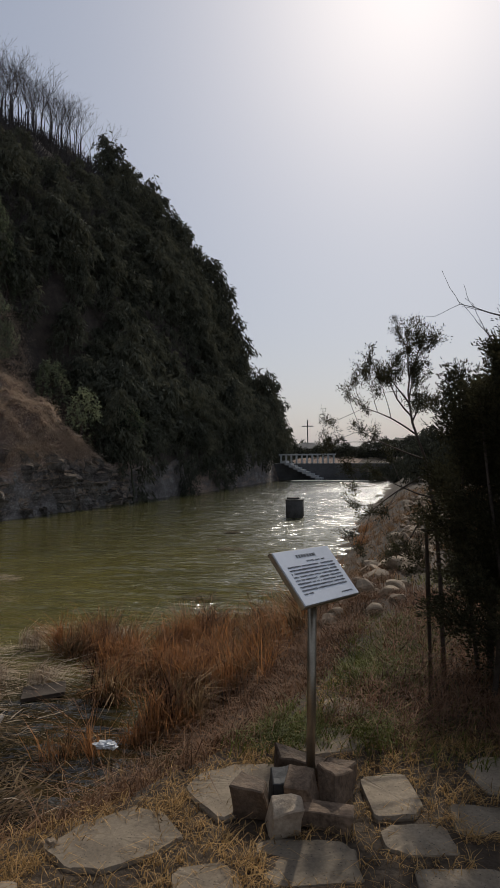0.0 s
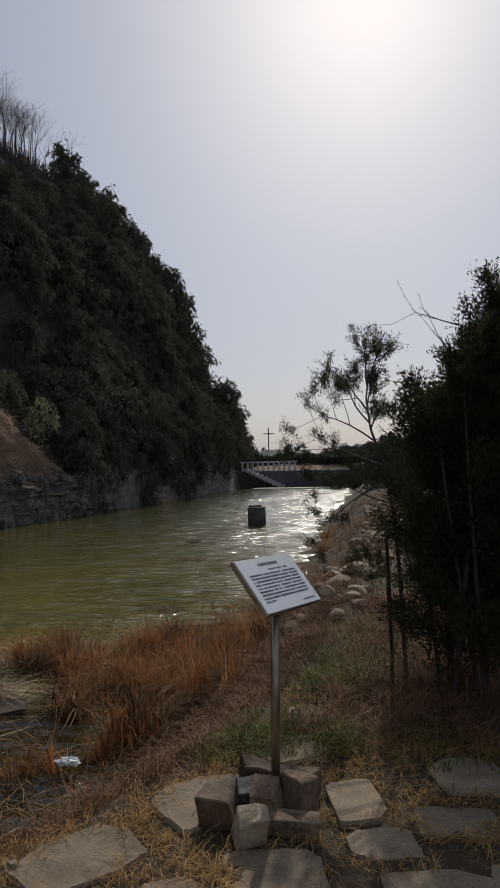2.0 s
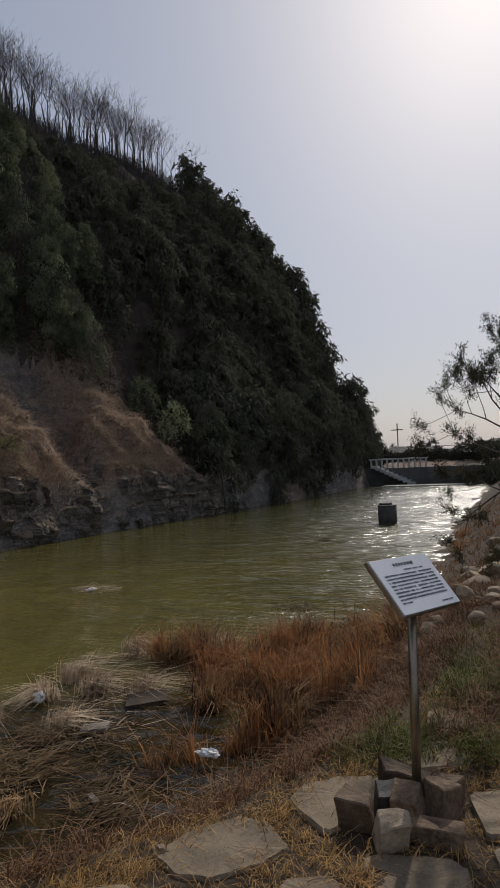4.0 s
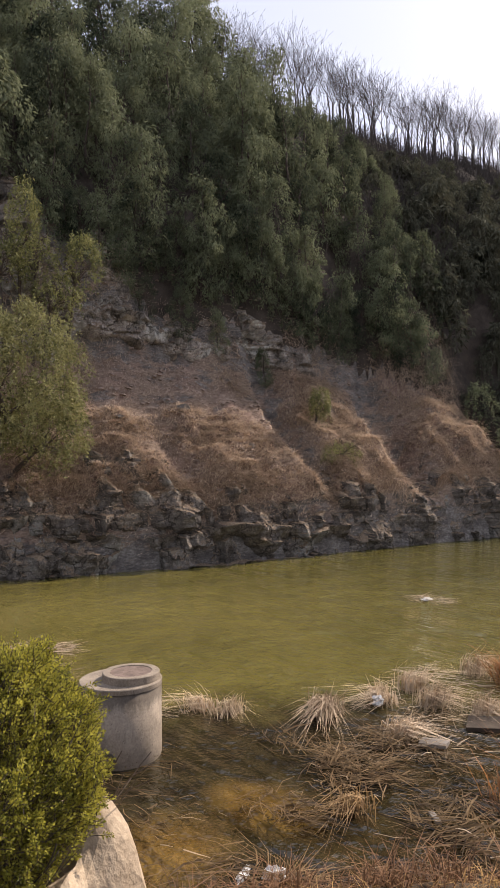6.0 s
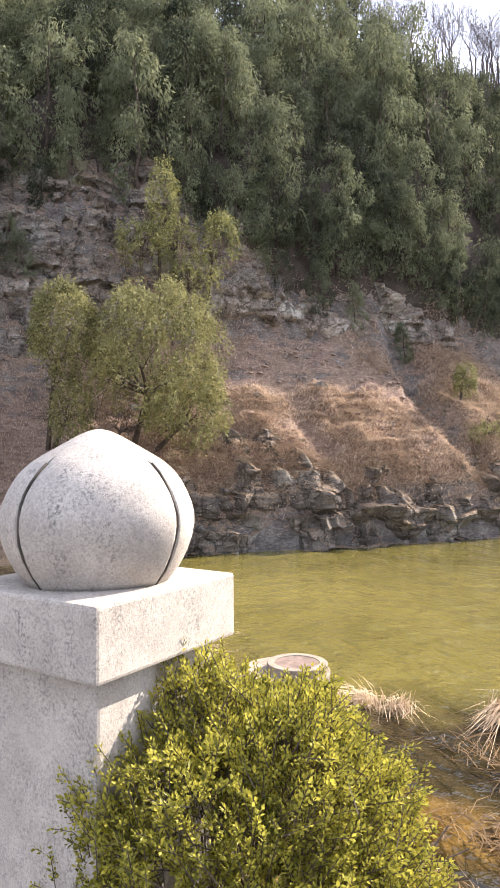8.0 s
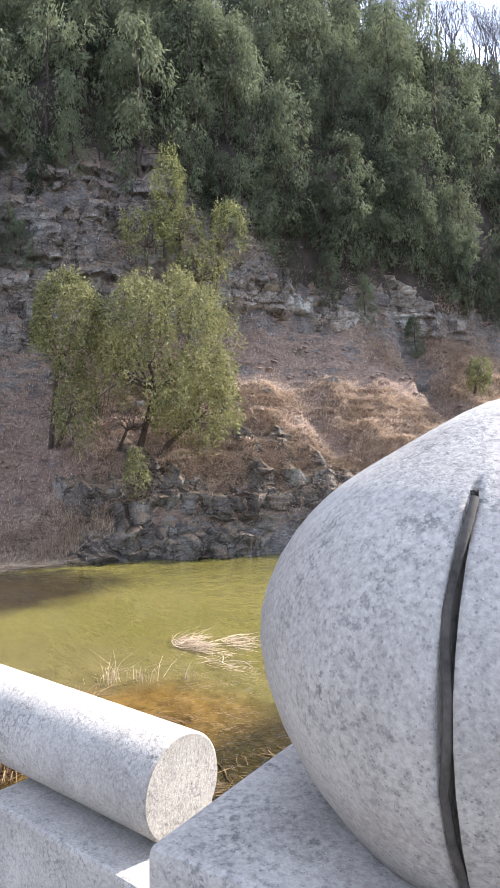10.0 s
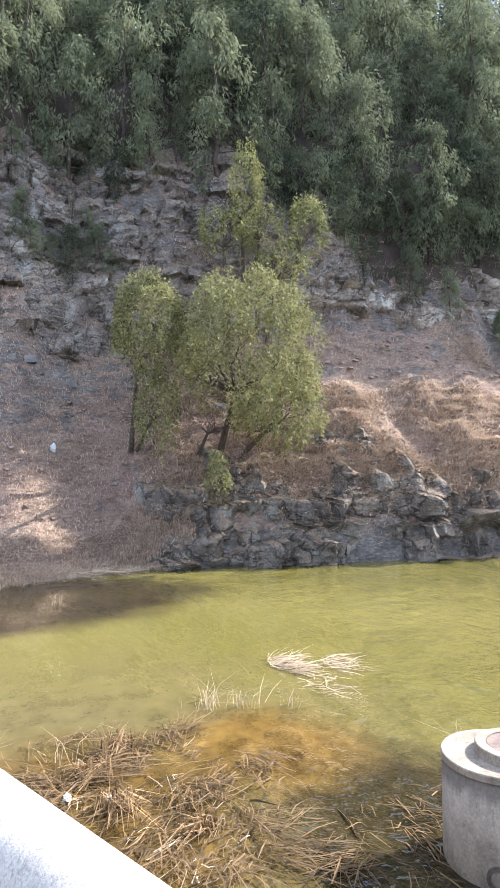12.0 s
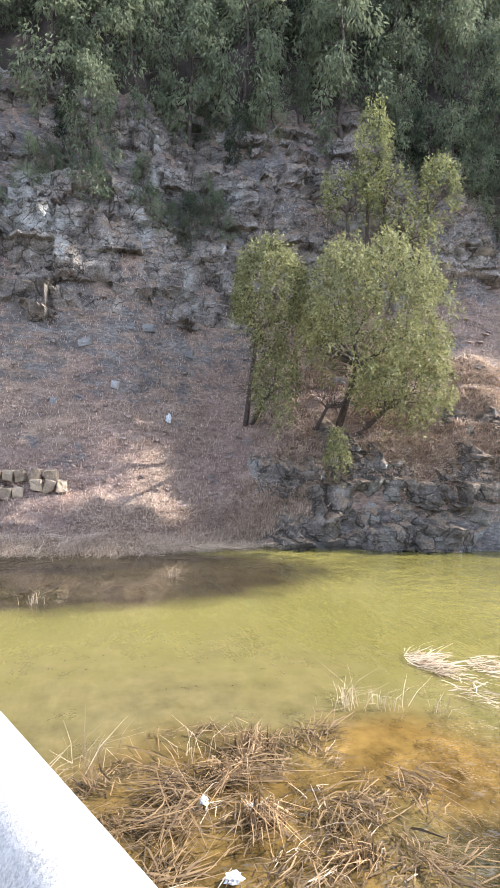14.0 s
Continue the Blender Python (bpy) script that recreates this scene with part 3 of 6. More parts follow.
def tubes(segments, sides=4):
    """Tapering limbs: (start, end, r0, r1) each."""
    vs, fs, n, last = [], [], 0, None
    for a, b, r0, r1 in segments:
        a, b = np.array(a, float), np.array(b, float)
        d = b - a
        d /= np.linalg.norm(d) + 1e-9
        u = np.cross(d, (0.3, 0.9, 0.2))
        u /= np.linalg.norm(u) + 1e-9
        w = np.cross(d, u)
        ring = [u * math.cos(2 * math.pi * k / sides) + w * math.sin(2 * math.pi * k / sides) for k in range(sides)]
        if last is not None and np.abs(last - a).max() < 1e-6:
            foot = n - sides            # goes on from the segment before
        else:
            vs += [a + r * r0 for r in ring]
            foot, n = n, n + sides
        vs += [b + r * r1 for r in ring]
        fs += [(foot + k, foot + (k + 1) % sides, n + (k + 1) % sides, n + k) for k in range(sides)]
        n += sides
        last = b
    return np.array(vs), np.array(fs)


def limbs(rng, start, way, length, r, depth, out, fork=3, rise=0.25, wander=0.35, taper=0.62):
    """Grows a limb with its forks into out; returns the tips."""
    p, d, tips, steps = np.array(start, float), np.array(way, float), [], 4
    d /= np.linalg.norm(d)
    for k in range(steps):
        q = p + d * length / steps
        r1 = r * (1 - 0.35 / steps * (k + 1))
        out.append((p, q, r, r1))
        if depth > 0 and k >= 1:
            for _ in range(fork if k == steps - 1 else 1):
                side = rng.normal(0, 1, 3)
                side -= d * (side @ d)
                side /= np.linalg.norm(side) + 1e-9
                nd = d * rng.uniform(0.5, 1.0) + side * rng.uniform(0.5, 0.9) + np.array([0, 0, rise])
                tips += limbs(rng, q, nd, length * rng.uniform(0.5, 0.75), r1 * taper, depth - 1, out, fork, rise, wander, taper)
        d = d + rng.normal(0, wander / steps, 3) + np.array([0, 0, rise * 0.2])
        d /= np.linalg.norm(d)
        p, r = q, r1
    tips.append((p, d))
    return tips


# ---- hillside trees ----
def cypress_model(rng, height, width, leaves, leaf, name="cypress_tree"):
    """A drooping dark conifer: a stem hung all round with long leafy tassels."""
    tree = empty(name, (0, 0, 0), "dark grey-green cypress tree on the steep hillside", "tree", "hillside cypress trees")
    seg = []
    p = np.array([0, 0, -0.8])
    for k in range(7):
        q = np.array([rng.normal(0, 0.09), rng.normal(0, 0.09), height * (k + 1) / 7.4])
        seg.append((p, q, 0.11 * (1 - k / 8), 0.11 * (1 - (k + 1) / 8)))
        p = q
    pts, dirs = [], []
    tassels = 46
    for k in range(tassels):
        f = (k + rng.uniform(0, 1)) / tassels
        f = 0.12 + 0.88 * f
        # widest at a third of the height, narrowing to a soft leader
        reach = width * (math.sin(math.pi * min(1, 0.10 + 0.86 * f)) ** 0.8) * rng.uniform(0.45, 1.0)
        a = rng.uniform(0, 2 * math.pi)
        out = np.array([math.cos(a), math.sin(a), 0])
        top = np.array([0, 0, height * f]) + out * reach * 0.72
        if k % 4 == 0:
            seg.append((np.array([0, 0, height * f * 0.94]), top, 0.03, 0.012))
        long = rng.uniform(0.7, 1.6) * (1.1 - 0.5 * f) * height / 7
        n = int(leaves / tassels * rng.uniform(0.7, 1.3))
        t = rng.uniform(0, 1, (n, 1)) ** 0.85
        fat = (0.10 + 0.34 * np.sin(np.pi * np.clip(t * 0.85 + 0.12, 0, 1))) * rng.uniform(0.8, 1.3) * height / 7
        u = rng.normal(0, 1, (n, 3)) * np.array([1, 1, 0.5])
        u /= np.linalg.norm(u, axis=1, keepdims=True)
        q = top + np.array([0, 0, 0.25]) + out * (reach * 0.28 * np.sin(t * 1.8)) - np.array([0, 0, long]) * t + u * fat * rng.uniform(0.35, 1.0, (n, 1)) ** 0.5
        pts.append(q)
        dirs.append(u * 0.4 + out * 0.2 + np.array([0, 0, -0.85]))
    obj("trunk", np_mesh("trunk", *tubes(seg, 5), True), BARK, tree)
    v, f = cards(rng, np.concatenate(pts), np.concatenate(dirs), leaf, leaf * 0.30, 0.38)
    obj("crown", np_mesh("crown", v, f), CYPRESS, tree)
    return tree


def bare_model(rng, height):
    """A slim leafless tree: a few upright limbs that fan into fine twigs under a domed top."""
    tree = empty("bare_tree", (0, 0, 0), "leafless grey deciduous tree on the hill ridge", "tree", "bare trees on the ridge")
    lean = rng.normal(0, 0.05, 2)
    fork = np.array([*(lean * height * 0.4), height * rng.uniform(0.36, 0.52)])
    mid = fork * 0.5 + np.array([rng.normal(0, 0.06), rng.normal(0, 0.06), 0])
    trunk = [(np.array([0, 0, -0.6]), mid, 0.065, 0.057), (mid, fork, 0.057, 0.048)]
    out = []
    for k in range(int(rng.integers(3, 6))):
        a = rng.uniform(0, 2 * math.pi)
        limbs(rng, fork, (0.45 * math.cos(a), 0.45 * math.sin(a), 1), height * rng.uniform(0.34, 0.44), 0.032, 2, out, 2, 0.35, 0.5, 0.5)
    seg = [(a, b, max(r0 * 0.8, 0.009), max(r1 * 0.8, 0.006)) for a, b, r0, r1 in out if b[2] < height * 1.06]
    obj("trunk", np_mesh("trunk", *tubes(trunk, 5), True), RIDGE_BARK, tree)
    obj("branchwork", np_mesh("branchwork", *tubes(seg, 3)), RIDGE_BARK, tree)
    return tree


def placed(models, spots, rng, lo=0.8, hi=1.2, sink=0.0):
    used = set()
    for x, y, z, k in spots:
        m = pose(x, y, z - sink, rng.uniform(-5, 5), rng.uniform(-5, 5), rng.uniform(0, 360)) @ Matrix.Scale(rng.uniform(lo, hi) * k, 4)
        i = int(rng.integers(len(models)))
        src = models[i]
        if i in used:
            o = copy_thing(src, m)
            o.matrix_basis = m
        else:
            src.matrix_basis = m
            used.add(i)


rng = np.random.default_rng(5)
near_models = [cypress_model(rng, rng.uniform(5.5, 8.0), rng.uniform(1.5, 2.1), 3100, 0.25) for _ in range(7)]
far_models = [cypress_model(rng, rng.uniform(5.0, 7.0), rng.uniform(1.6, 2.2), 1000, 0.44) for _ in range(4)]
near_spots, far_spots = [], []
tries = 0
while len(near_spots) < 190 and tries < 9000:
    tries += 1
    y = rng.uniform(-10, 36)
    s = rng.uniform(3, 13) if rng.random() < 0.6 else rng.uniform(13, 27 if y < 29 else 13.5)
    x = float(far_shore(y)) - s
    z = land_at(x, y)
    # bare bluff and scar below the woods
    low = float(np.interp(y, [-10, 2, 5, 8, 12, 14, 18, 22, 26, 30, 33, 36], [10.0, 9.9, 9.8, 9.9, 9.8, 9.0, 8.5, 7.9, 7.4, 7.0, 6.4, 5.4]))
    if z < low + rng.uniform(-0.5, 0.8) or any((y - b) ** 2 + (s - a) ** 2 < 1.05 for a, b, in [(q[4], q[1]) for q in near_spots]):
        continue
    near_spots.append((x, y, z - 0.3, (0.62 if z < low + 1.5 else 1.05 if s > 21 else 0.86) * (1.0 if y < 30 else 0.6), s))
# the lower edge of the woods
for y in np.arange(9.6, 31, 0.75):
    low = float(np.interp(y, [8, 12, 14, 18, 22, 26, 30, 33], [10.6, 9.4, 8.7, 8.3, 7.9, 7.2, 6.2, 4.0])) + rng.uniform(0.2, 2.4)
    s = np.linspace(1, 14, 130)
    s = float(s[int(np.argmax(land(far_shore(y) - s, np.full_like(s, y)) > low))])
    near_spots.append((float(far_shore(y)) - s, y, low - 0.3, rng.uniform(0.4, 0.66), s))
# a few low ones hanging on the bluff
for y, s in ((-6.5, 8.0), (-2.0, 8.2), (0.2, 8.4), (3.0, 8.3), (4.6, 8.4), (6.4, 8.2), (-4.8, 8.5), (1.4, 8.9), (0.5, 7.4), (0.9, 7.1), (2.2, 6.9), (2.7, 7.3), (-1.2, 7.3), (-3.4, 7.5), (1.6, 7.0), (3.4, 6.7), (4.0, 7.6), (5.4, 7.8), (-2.5, 7.4), (-4.2, 7.0), (-5.6, 6.8), (-7.2, 7.2), (12.6, 7.2), (13.6, 6.6), (15.2, 6.4), (17.0, 6.2), (19.5, 6.0)):
    x = float(far_shore(y)) - s
    near_spots.append((x, y, land_at(x, y) - 0.4, 0.34, s))
placed(near_models, [q[:4] for q in near_spots], rng, 0.75, 1.2)
tries = 0
while len(far_spots) < 300 and tries < 6000:
    tries += 1
    y, s = rng.uniform(34, 97), rng.uniform(0.0, 24)
    if s > float(np.interp(y, [33, 58, 64, 70, 76, 80], [14.5, 15.0, 18.0, 22.0, 23.0, 24.0])):
        continue
    if any((y - b) ** 2 + (s - a) ** 2 < 1.3 for a, b, in [(q[4], q[1]) for q in far_spots]):
        continue
    x = float(far_shore(y)) - s
    far_spots.append((x, y, land_at(x, y) - 0.4, (0.42 if s > 11 else 0.6) if y < 60 and s > 5 else 0.8 if y < 69 else 1.3 if 5 < s < 14 else 1.1, s))


small_models = [cypress_model(rng, rng.uniform(3.0, 4.0), rng.uniform(1.3, 1.7), 620, 0.42) for _ in range(4)]
small_spots = []
for _ in range(330):
    y = rng.uniform(32.5, 66)
    s = rng.uniform(1.5, 16.5)
    if y < 37 and s < 7:
        continue
    x = float(far_shore(y)) - s
    small_spots.append((x, y, land_at(x, y) - 0.2, rng.uniform(0.7, 1.2) if s < 11 else rng.uniform(0.5, 0.8)))
for y in np.arange(35, 97, 1.3):
    s = rng.uniform(-0.3, 1.2)
    x = float(far_shore(y)) - s
    far_spots.append((x, y, max(land_at(x, y), WATER) - 0.3, rng.uniform(0.45, 0.75), s))


def joined_woods(name, models, spots, label, lo, hi):
    """Woods too far off to count: many stems and crowns in one mesh."""
    vs, fs, n = [], [], 0
    for x, y, z, k in spots:
        src = models[int(rng.integers(len(models)))]
        m = np.array(pose(x, y, z, rng.uniform(-5, 5), rng.uniform(-5, 5), rng.uniform(0, 360)) @ Matrix.Scale(rng.uniform(lo, hi) * k, 4))
        for child in src.children:
            me = child.data
            v = np.empty(len(me.vertices) * 3, np.float32)
            me.vertices.foreach_get("co", v)
            f = np.empty(len(me.loops), np.int32)
            me.loops.foreach_get("vertex_index", f)
            vs.append(v.reshape(-1, 3) @ m[:3, :3].T + m[:3, 3])
            fs.append(f.reshape(-1, 4) + n)
            n += len(me.vertices)
    return tagged(obj(name, np_mesh(name, np.concatenate(vs), np.concatenate(fs)), SHADED_LEAVES), label, "woods", kind="stuff")


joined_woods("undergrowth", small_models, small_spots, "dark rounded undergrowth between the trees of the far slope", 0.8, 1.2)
joined_woods("far_woods", far_models, [q[:4] for q in far_spots], "evergreen woods on the far hillside with backlit shade in the leaf colour", 0.7, 1.15)
valley = []
for k in range(60):
    x, y = rng.uniform(-30, 10), rng.uniform(66, 150)
    if x > -14 - (y - 66) * 0.25 and x < -5 and y < 108:
        continue
    valley.append((x, y, land_at(x, y) - 0.2, rng.uniform(0.6, 1.2)))
for k in range(26):
    y = rng.uniform(34, 66)
    x = float(bank_top(y)) + rng.uniform(-0.6, 4)
    valley.append((x, y, land_at(x, y) - 0.1, rng.uniform(0.4, 0.8)))
for k in range(16):
    x, y = rng.uniform(-8.5, -2.5), rng.uniform(58, 63)
    valley.append((x, y, max(land_at(x, y), WATER) - 0.2, rng.uniform(0.35, 0.6)))
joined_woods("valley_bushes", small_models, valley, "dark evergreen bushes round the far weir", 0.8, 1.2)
for m in far_models + small_models:
    for c in list(m.children):
        bpy.data.objects.remove(c)
    bpy.data.objects.remove(m)

bare_models = [bare_model(rng, rng.uniform(5.6, 6.6)) for _ in range(7)]
bare_spots = []
for k in range(150):
    y, s = 29.5 + 37.5 * (k + rng.uniform(-0.5, 0.5)) / 150, rng.uniform(20.5, 28)
    x = float(far_shore(min(y, 62))) - s
    bare_spots.append((x, y, land_at(x, y), 1.0))
placed(bare_models, bare_spots, rng, 0.85, 1.12)

# leafless brushwood over the upper slope
rows = []
for _ in range(2600):
    y, s = rng.uniform(31, 68), rng.uniform(9.5, 27)
    x = float(far_shore(min(y, 62))) - s
    z = land_at(x, y)
    for _ in range(5):
        way = np.array([rng.normal(0.15, 0.4), rng.normal(0, 0.45), 1.0])
        ln = rng.uniform(0.6, 1.5)
        p = np.array([x + rng.normal(0, 0.3), y + rng.normal(0, 0.3), z - 0.1])
        rows.append((p, p + way * ln, 0.022, 0.010))
tagged(obj("brushwood", np_mesh("brushwood", *tubes(rows, 3)), RIDGE_BARK), "dark leafless brushwood covering the upper slope", "brushwood", kind="stuff")


# ---- bridge end: deck, balustrade ----
RAIL = Vector((-0.9133, -0.4074, 0))
ACROSS = Vector((-0.4074, 0.9133, 0))      # from the deck over the rail to the river
POST = Vector((-1.525, -0.08, 0))


def rail_frame(s, off=0.0, z=0.0):
    """A pose s metres along the rail from the post, turned with it."""
    # right-handed: x along the rail, y to the deck side
    m = Matrix((RAIL, -ACROSS, Vector((0, 0, 1)))).transposed().to_4x4()
    m.translation = POST + RAIL * s + ACROSS * off + Vector((0, 0, z))
    return m


bm = bmesh.new()
box(bm, (14, 3.6, 0.45), (6.4, 1.62, -0.225), 0.02)
deck = part("bridge_deck", bm, CONCRETE, None)
deck.matrix_world = rail_frame(0, 0, 0.02)
tagged(deck, "grey concrete footbridge deck beside the stone balustrade", "bridge deck", kind="structure")


def balustrade_post():
    post = empty("balustrade_post", POST, "white speckled granite balustrade post with a carved bud finial", "post")
    post.matrix_world = rail_frame(0) @ Matrix.Rotation(radians(6), 4, "Z")
    bm = bmesh.new()
    box(bm, (0.34, 0.34, 1.36), (0, 0, 0.565), 0.008)
    part("shaft", bm, GRANITE, post)
    bm = bmesh.new()
    box(bm, (0.412, 0.412, 0.137), (0, 0, 1.3135), 0.007)
    part("cap", bm, GRANITE, post)
    bm = bmesh.new()
    rings = [(0.156, 0), (0.164, 0.010), (0.180, 0.030), (0.196, 0.060), (0.207, 0.090), (0.212, 0.118), (0.211, 0.140), (0.205, 0.162), (0.195, 0.184), (0.181, 0.206), (0.166, 0.224),
             (0.153, 0.236), (0.145, 0.2425), (0.139, 0.247), (0.122, 0.258), (0.101, 0.270), (0.080, 0.282), (0.060, 0.293), (0.041, 0.303), (0.022, 0.311), (0.008, 0.314)]
    # four broad petals: shallow grooves between them
    angles = []
    for quarter in range(4):
        c = 0.02 + quarter * math.pi / 2
        angles += [c + o for o in (-0.05, -0.024, -0.015, -0.008, 0.008, 0.015, 0.024, 0.05)] + [c + 0.05 + (math.pi / 2 - 0.1) * k / 22 for k in range(1, 22)]
    seg, loops = len(angles), []
    for r, z in rings:
        ring = []
        for a in angles:
            g = abs(((a - 0.02 + math.pi / 4) % (math.pi / 2)) - math.pi / 4)
            cut = (0.20 if g < 0.010 else 0.15 if g < 0.018 else 0.0) if z < 0.243 else 0.0
            swell = 0.03 * math.cos(4 * g) * float(smooth01(np.float64((0.25 - z) / 0.08)))
            rr = 0.972 * r * (1 + swell - cut)
            ring.append(bm.verts.new((rr * math.cos(a), rr * math.sin(a), z + 1.382)))
        loops.append(ring)
    for a, b in zip(loops, loops[1:]):
        for k in range(seg):
            bm.faces.new((a[k], a[(k + 1) % seg], b[(k + 1) % seg], b[k]))
    bm.faces.new(loops[-1])
    bm.faces.new(loops[0][::-1])
    bud = part("finial", bm, GRANITE, post, "rounded lotus bud of pale granite", True)
    for quarter in range(4):
        a = 0.02 + quarter * math.pi / 2
        line = [(0.992 * r * math.cos(a + 0.012 * math.sin(z * 60)), 0.992 * r * math.sin(a + 0.012 * math.sin(z * 60)), z + 1.382) for r, z in rings if z < 0.243]
        obj("groove_dirt", np_mesh("groove_dirt", *tubes([(p, q, 0.0028, 0.0028) for p, q in zip(line, line[1:])], 6), True), DIRT, bud, "dark dirt caught in the carved groove")
    return post


balustrade_post()


def balustrade_rail():
    rail = empty("balustrade_rail", POST, "round white granite handrail lying on square saddle blocks", "railing")
    rail.matrix_world = rail_frame(0.0, 0.08)
    bm = bmesh.new()
    lathe(bm, [(0.0655, 0.450), (0.0685, 0.453), (0.0685, 5.2), (0.06, 5.21)], 48)
    bmesh.ops.rotate(bm, verts=bm.verts, matrix=Matrix.Rotation(math.pi / 2, 3, "Y"))
    bmesh.ops.translate(bm, verts=bm.verts, vec=(0, 0, 1.226))
    bar = part("handrail", bm, GRANITE, rail, "", True)
    for p in bar.data.polygons:
        p.use_smooth = abs(p.normal.x) < 0.3
    for s in (0.60, 2.2, 3.8):
        bm = bmesh.new()
        box(bm, (0.36, 0.20, 0.13), (s - 0.015, 0, 1.092), 0.006)
        part("saddle_block", bm, GRANITE, rail)
        bm = bmesh.new()
        box(bm, (0.16, 0.14, 0.35), (s, 0, 0.87), 0.01)
        part("baluster", bm, GRANITE, rail)
    bm = bmesh.new()
    box(bm, (4.7, 0.13, 0.62), (2.85, 0, 0.385), 0.01)
    part("panel", bm, GRANITE, rail)
    bm = bmesh.new()
    box(bm, (5.0, 0.30, 0.10), (2.75, 0, 0.055), 0.01)
    part("plinth", bm, GRANITE, rail)
    return rail


balustrade_rail()


# ---- concrete wells in the river ----
def concrete_well(at, radius, height, label, turn=0.0, ring=True, mat=None):
    mat = mat or WELL
    well = empty("concrete_well", at, label, "well", "concrete wells", turn)
    bm = bmesh.new()
    lathe(bm, [(radius * 0.97, -0.9), (radius * 0.98, 0.0), (radius, 0.03), (radius, height - 0.06)], 48)
    part("shaft", bm, mat, well, "", True)
    bm = bmesh.new()
    lathe(bm, [(radius * 0.985, height - 0.06), (radius * 1.012, height - 0.055), (radius * 1.015, height - 0.008), (radius, height)], 48)
    part("slab", bm, mat, well)
    if ring:
        bm = bmesh.new()
        r, off = radius * 0.70, (radius * 0.06, radius * 0.25, 0)
        lathe(bm, [(r, height), (r, height + 0.072), (r * 0.98, height + 0.079), (r * 0.74, height + 0.079), (r * 0.73, height + 0.06)], 48, True, False)
        bmesh.ops.translate(bm, verts=bm.verts, vec=off)
        part("ring", bm, mat, well)
        bm = bmesh.new()
        lathe(bm, [(r * 0.72, height + 0.056), (r * 0.72, height + 0.072), (r * 0.70, height + 0.074)], 40)
        bmesh.ops.translate(bm, verts=bm.verts, vec=off)
        part("cover", bm, RUST, well, "rusty brown round iron cover")
        bm = bmesh.new()
        lathe(bm, [(0.085, 0), (0.085, 0.03), (0.06, 0.035), (0.055, 0.012)], 24)
        bmesh.ops.rotate(bm, verts=bm.verts, matrix=Matrix.Rotation(math.pi / 2, 3, "Y"))
        bmesh.ops.translate(bm, verts=bm.verts, vec=(radius - 0.012, 0, 0.1))
        pipe = part("pipe_mouth", bm, DIRT, well, "dark ring of a half-drowned pipe mouth")
        bm = bmesh.new()
        lathe(bm, [(0.056, 0.014), (0.056, 0.024), (0.050, 0.026)], 20)
        bmesh.ops.rotate(bm, verts=bm.verts, matrix=Matrix.Rotation(math.pi / 2, 3, "Y"))
        bmesh.ops.translate(bm, verts=bm.verts, vec=(radius - 0.012, 0, 0.1))
        part("pipe_plug", bm, mat, pipe, "grey concrete plug in the pipe")
        pipe.matrix_local = Matrix.Rotation(radians(-20), 4, "Z")
    return well


RUST = grainy("rusty_iron", (0.085, 0.060, 0.048), (0.23, 0.170, 0.142), 12, 80, 0.85, 0.5, 0.004)
concrete_well((-6.04, 2.94, WATER), 0.435, 0.795, "grey concrete well shaft with a rusty cover in the shallows", -25)
concrete_well((-6.15, 28.0, WATER), 0.39, 0.78, "concrete well shaft with backlit shade in its colour, out in the open river", 60, True, SHADED_WELL)


# ---- sign ----
def sign_board():
    sign = empty("sign_board", (0.125, 2.72, 0), "white notice panel with black writing on a slim steel post", "sign")
    bm = bmesh.new()
    lathe(bm, [(0.021, 0.02), (0.021, 0.92)], 20)
    bmesh.ops.rotate(bm, verts=bm.verts, matrix=Matrix.Rotation(radians(1.2), 3, "Y"))
    part("post", bm, STEEL, sign, "brushed brownish steel tube", True)
    m = Matrix.Translation((0.156 - 0.125, 2.783 - 2.72, 1.051)) @ Euler((radians(49.1), 0, radians(72))).to_matrix().to_4x4() @ Matrix.Rotation(radians(-3.5), 4, "Z")
    bm = bmesh.new()
    box(bm, (0.489, 0.295, 0.022), (0, 0, -0.016), 0.003)
    bmesh.ops.transform(bm, matrix=m, verts=bm.verts)
    back = part("panel", bm, STEEL, sign, "dark steel tray of the panel")
    bm = bmesh.new()
    box(bm, (0.478, 0.285, 0.006), (0, 0, -0.002), 0.001)
    bmesh.ops.transform(bm, matrix=m, verts=bm.verts)
    face = part("face", bm, WHITE, back, "white printed face")
    r = random.Random(3)

    def bars(row_y, h, x0, x1, words):
        bm = bmesh.new()
        x = x0
        while x < x1 - 0.004:
            w = min(words * r.uniform(0.7, 1.2), x1 - x)
            if r.random() < 0.93:
                box(bm, (w * r.uniform(0.45, 0.66), h * r.uniform(0.75, 1.1), 0.0012), (x + w / 2, row_y, 0.0018))
            x += w
        bmesh.ops.transform(bm, matrix=m, verts=bm.verts)
        part("writing", bm, INK, back, "black line of small writing")

    bars(0.105, 0.017, -0.085, 0.085, 0.024)
    bars(0.074, 0.008, -0.02, 0.16, 0.012)
    for k in range(9):
        bars(0.052 - k * 0.0178, 0.0085, -0.20, 0.20 if k < 8 else -0.12, 0.0105)
    bars(-0.118, 0.008, 0.10, 0.20, 0.014)
    bm = bmesh.new()
    box(bm, (0.12, 0.10, 0.02), (0, 0, -0.038), 0.004)
    bmesh.ops.transform(bm, matrix=m, verts=bm.verts)
    part("bracket", bm, STEEL, sign)
    return sign


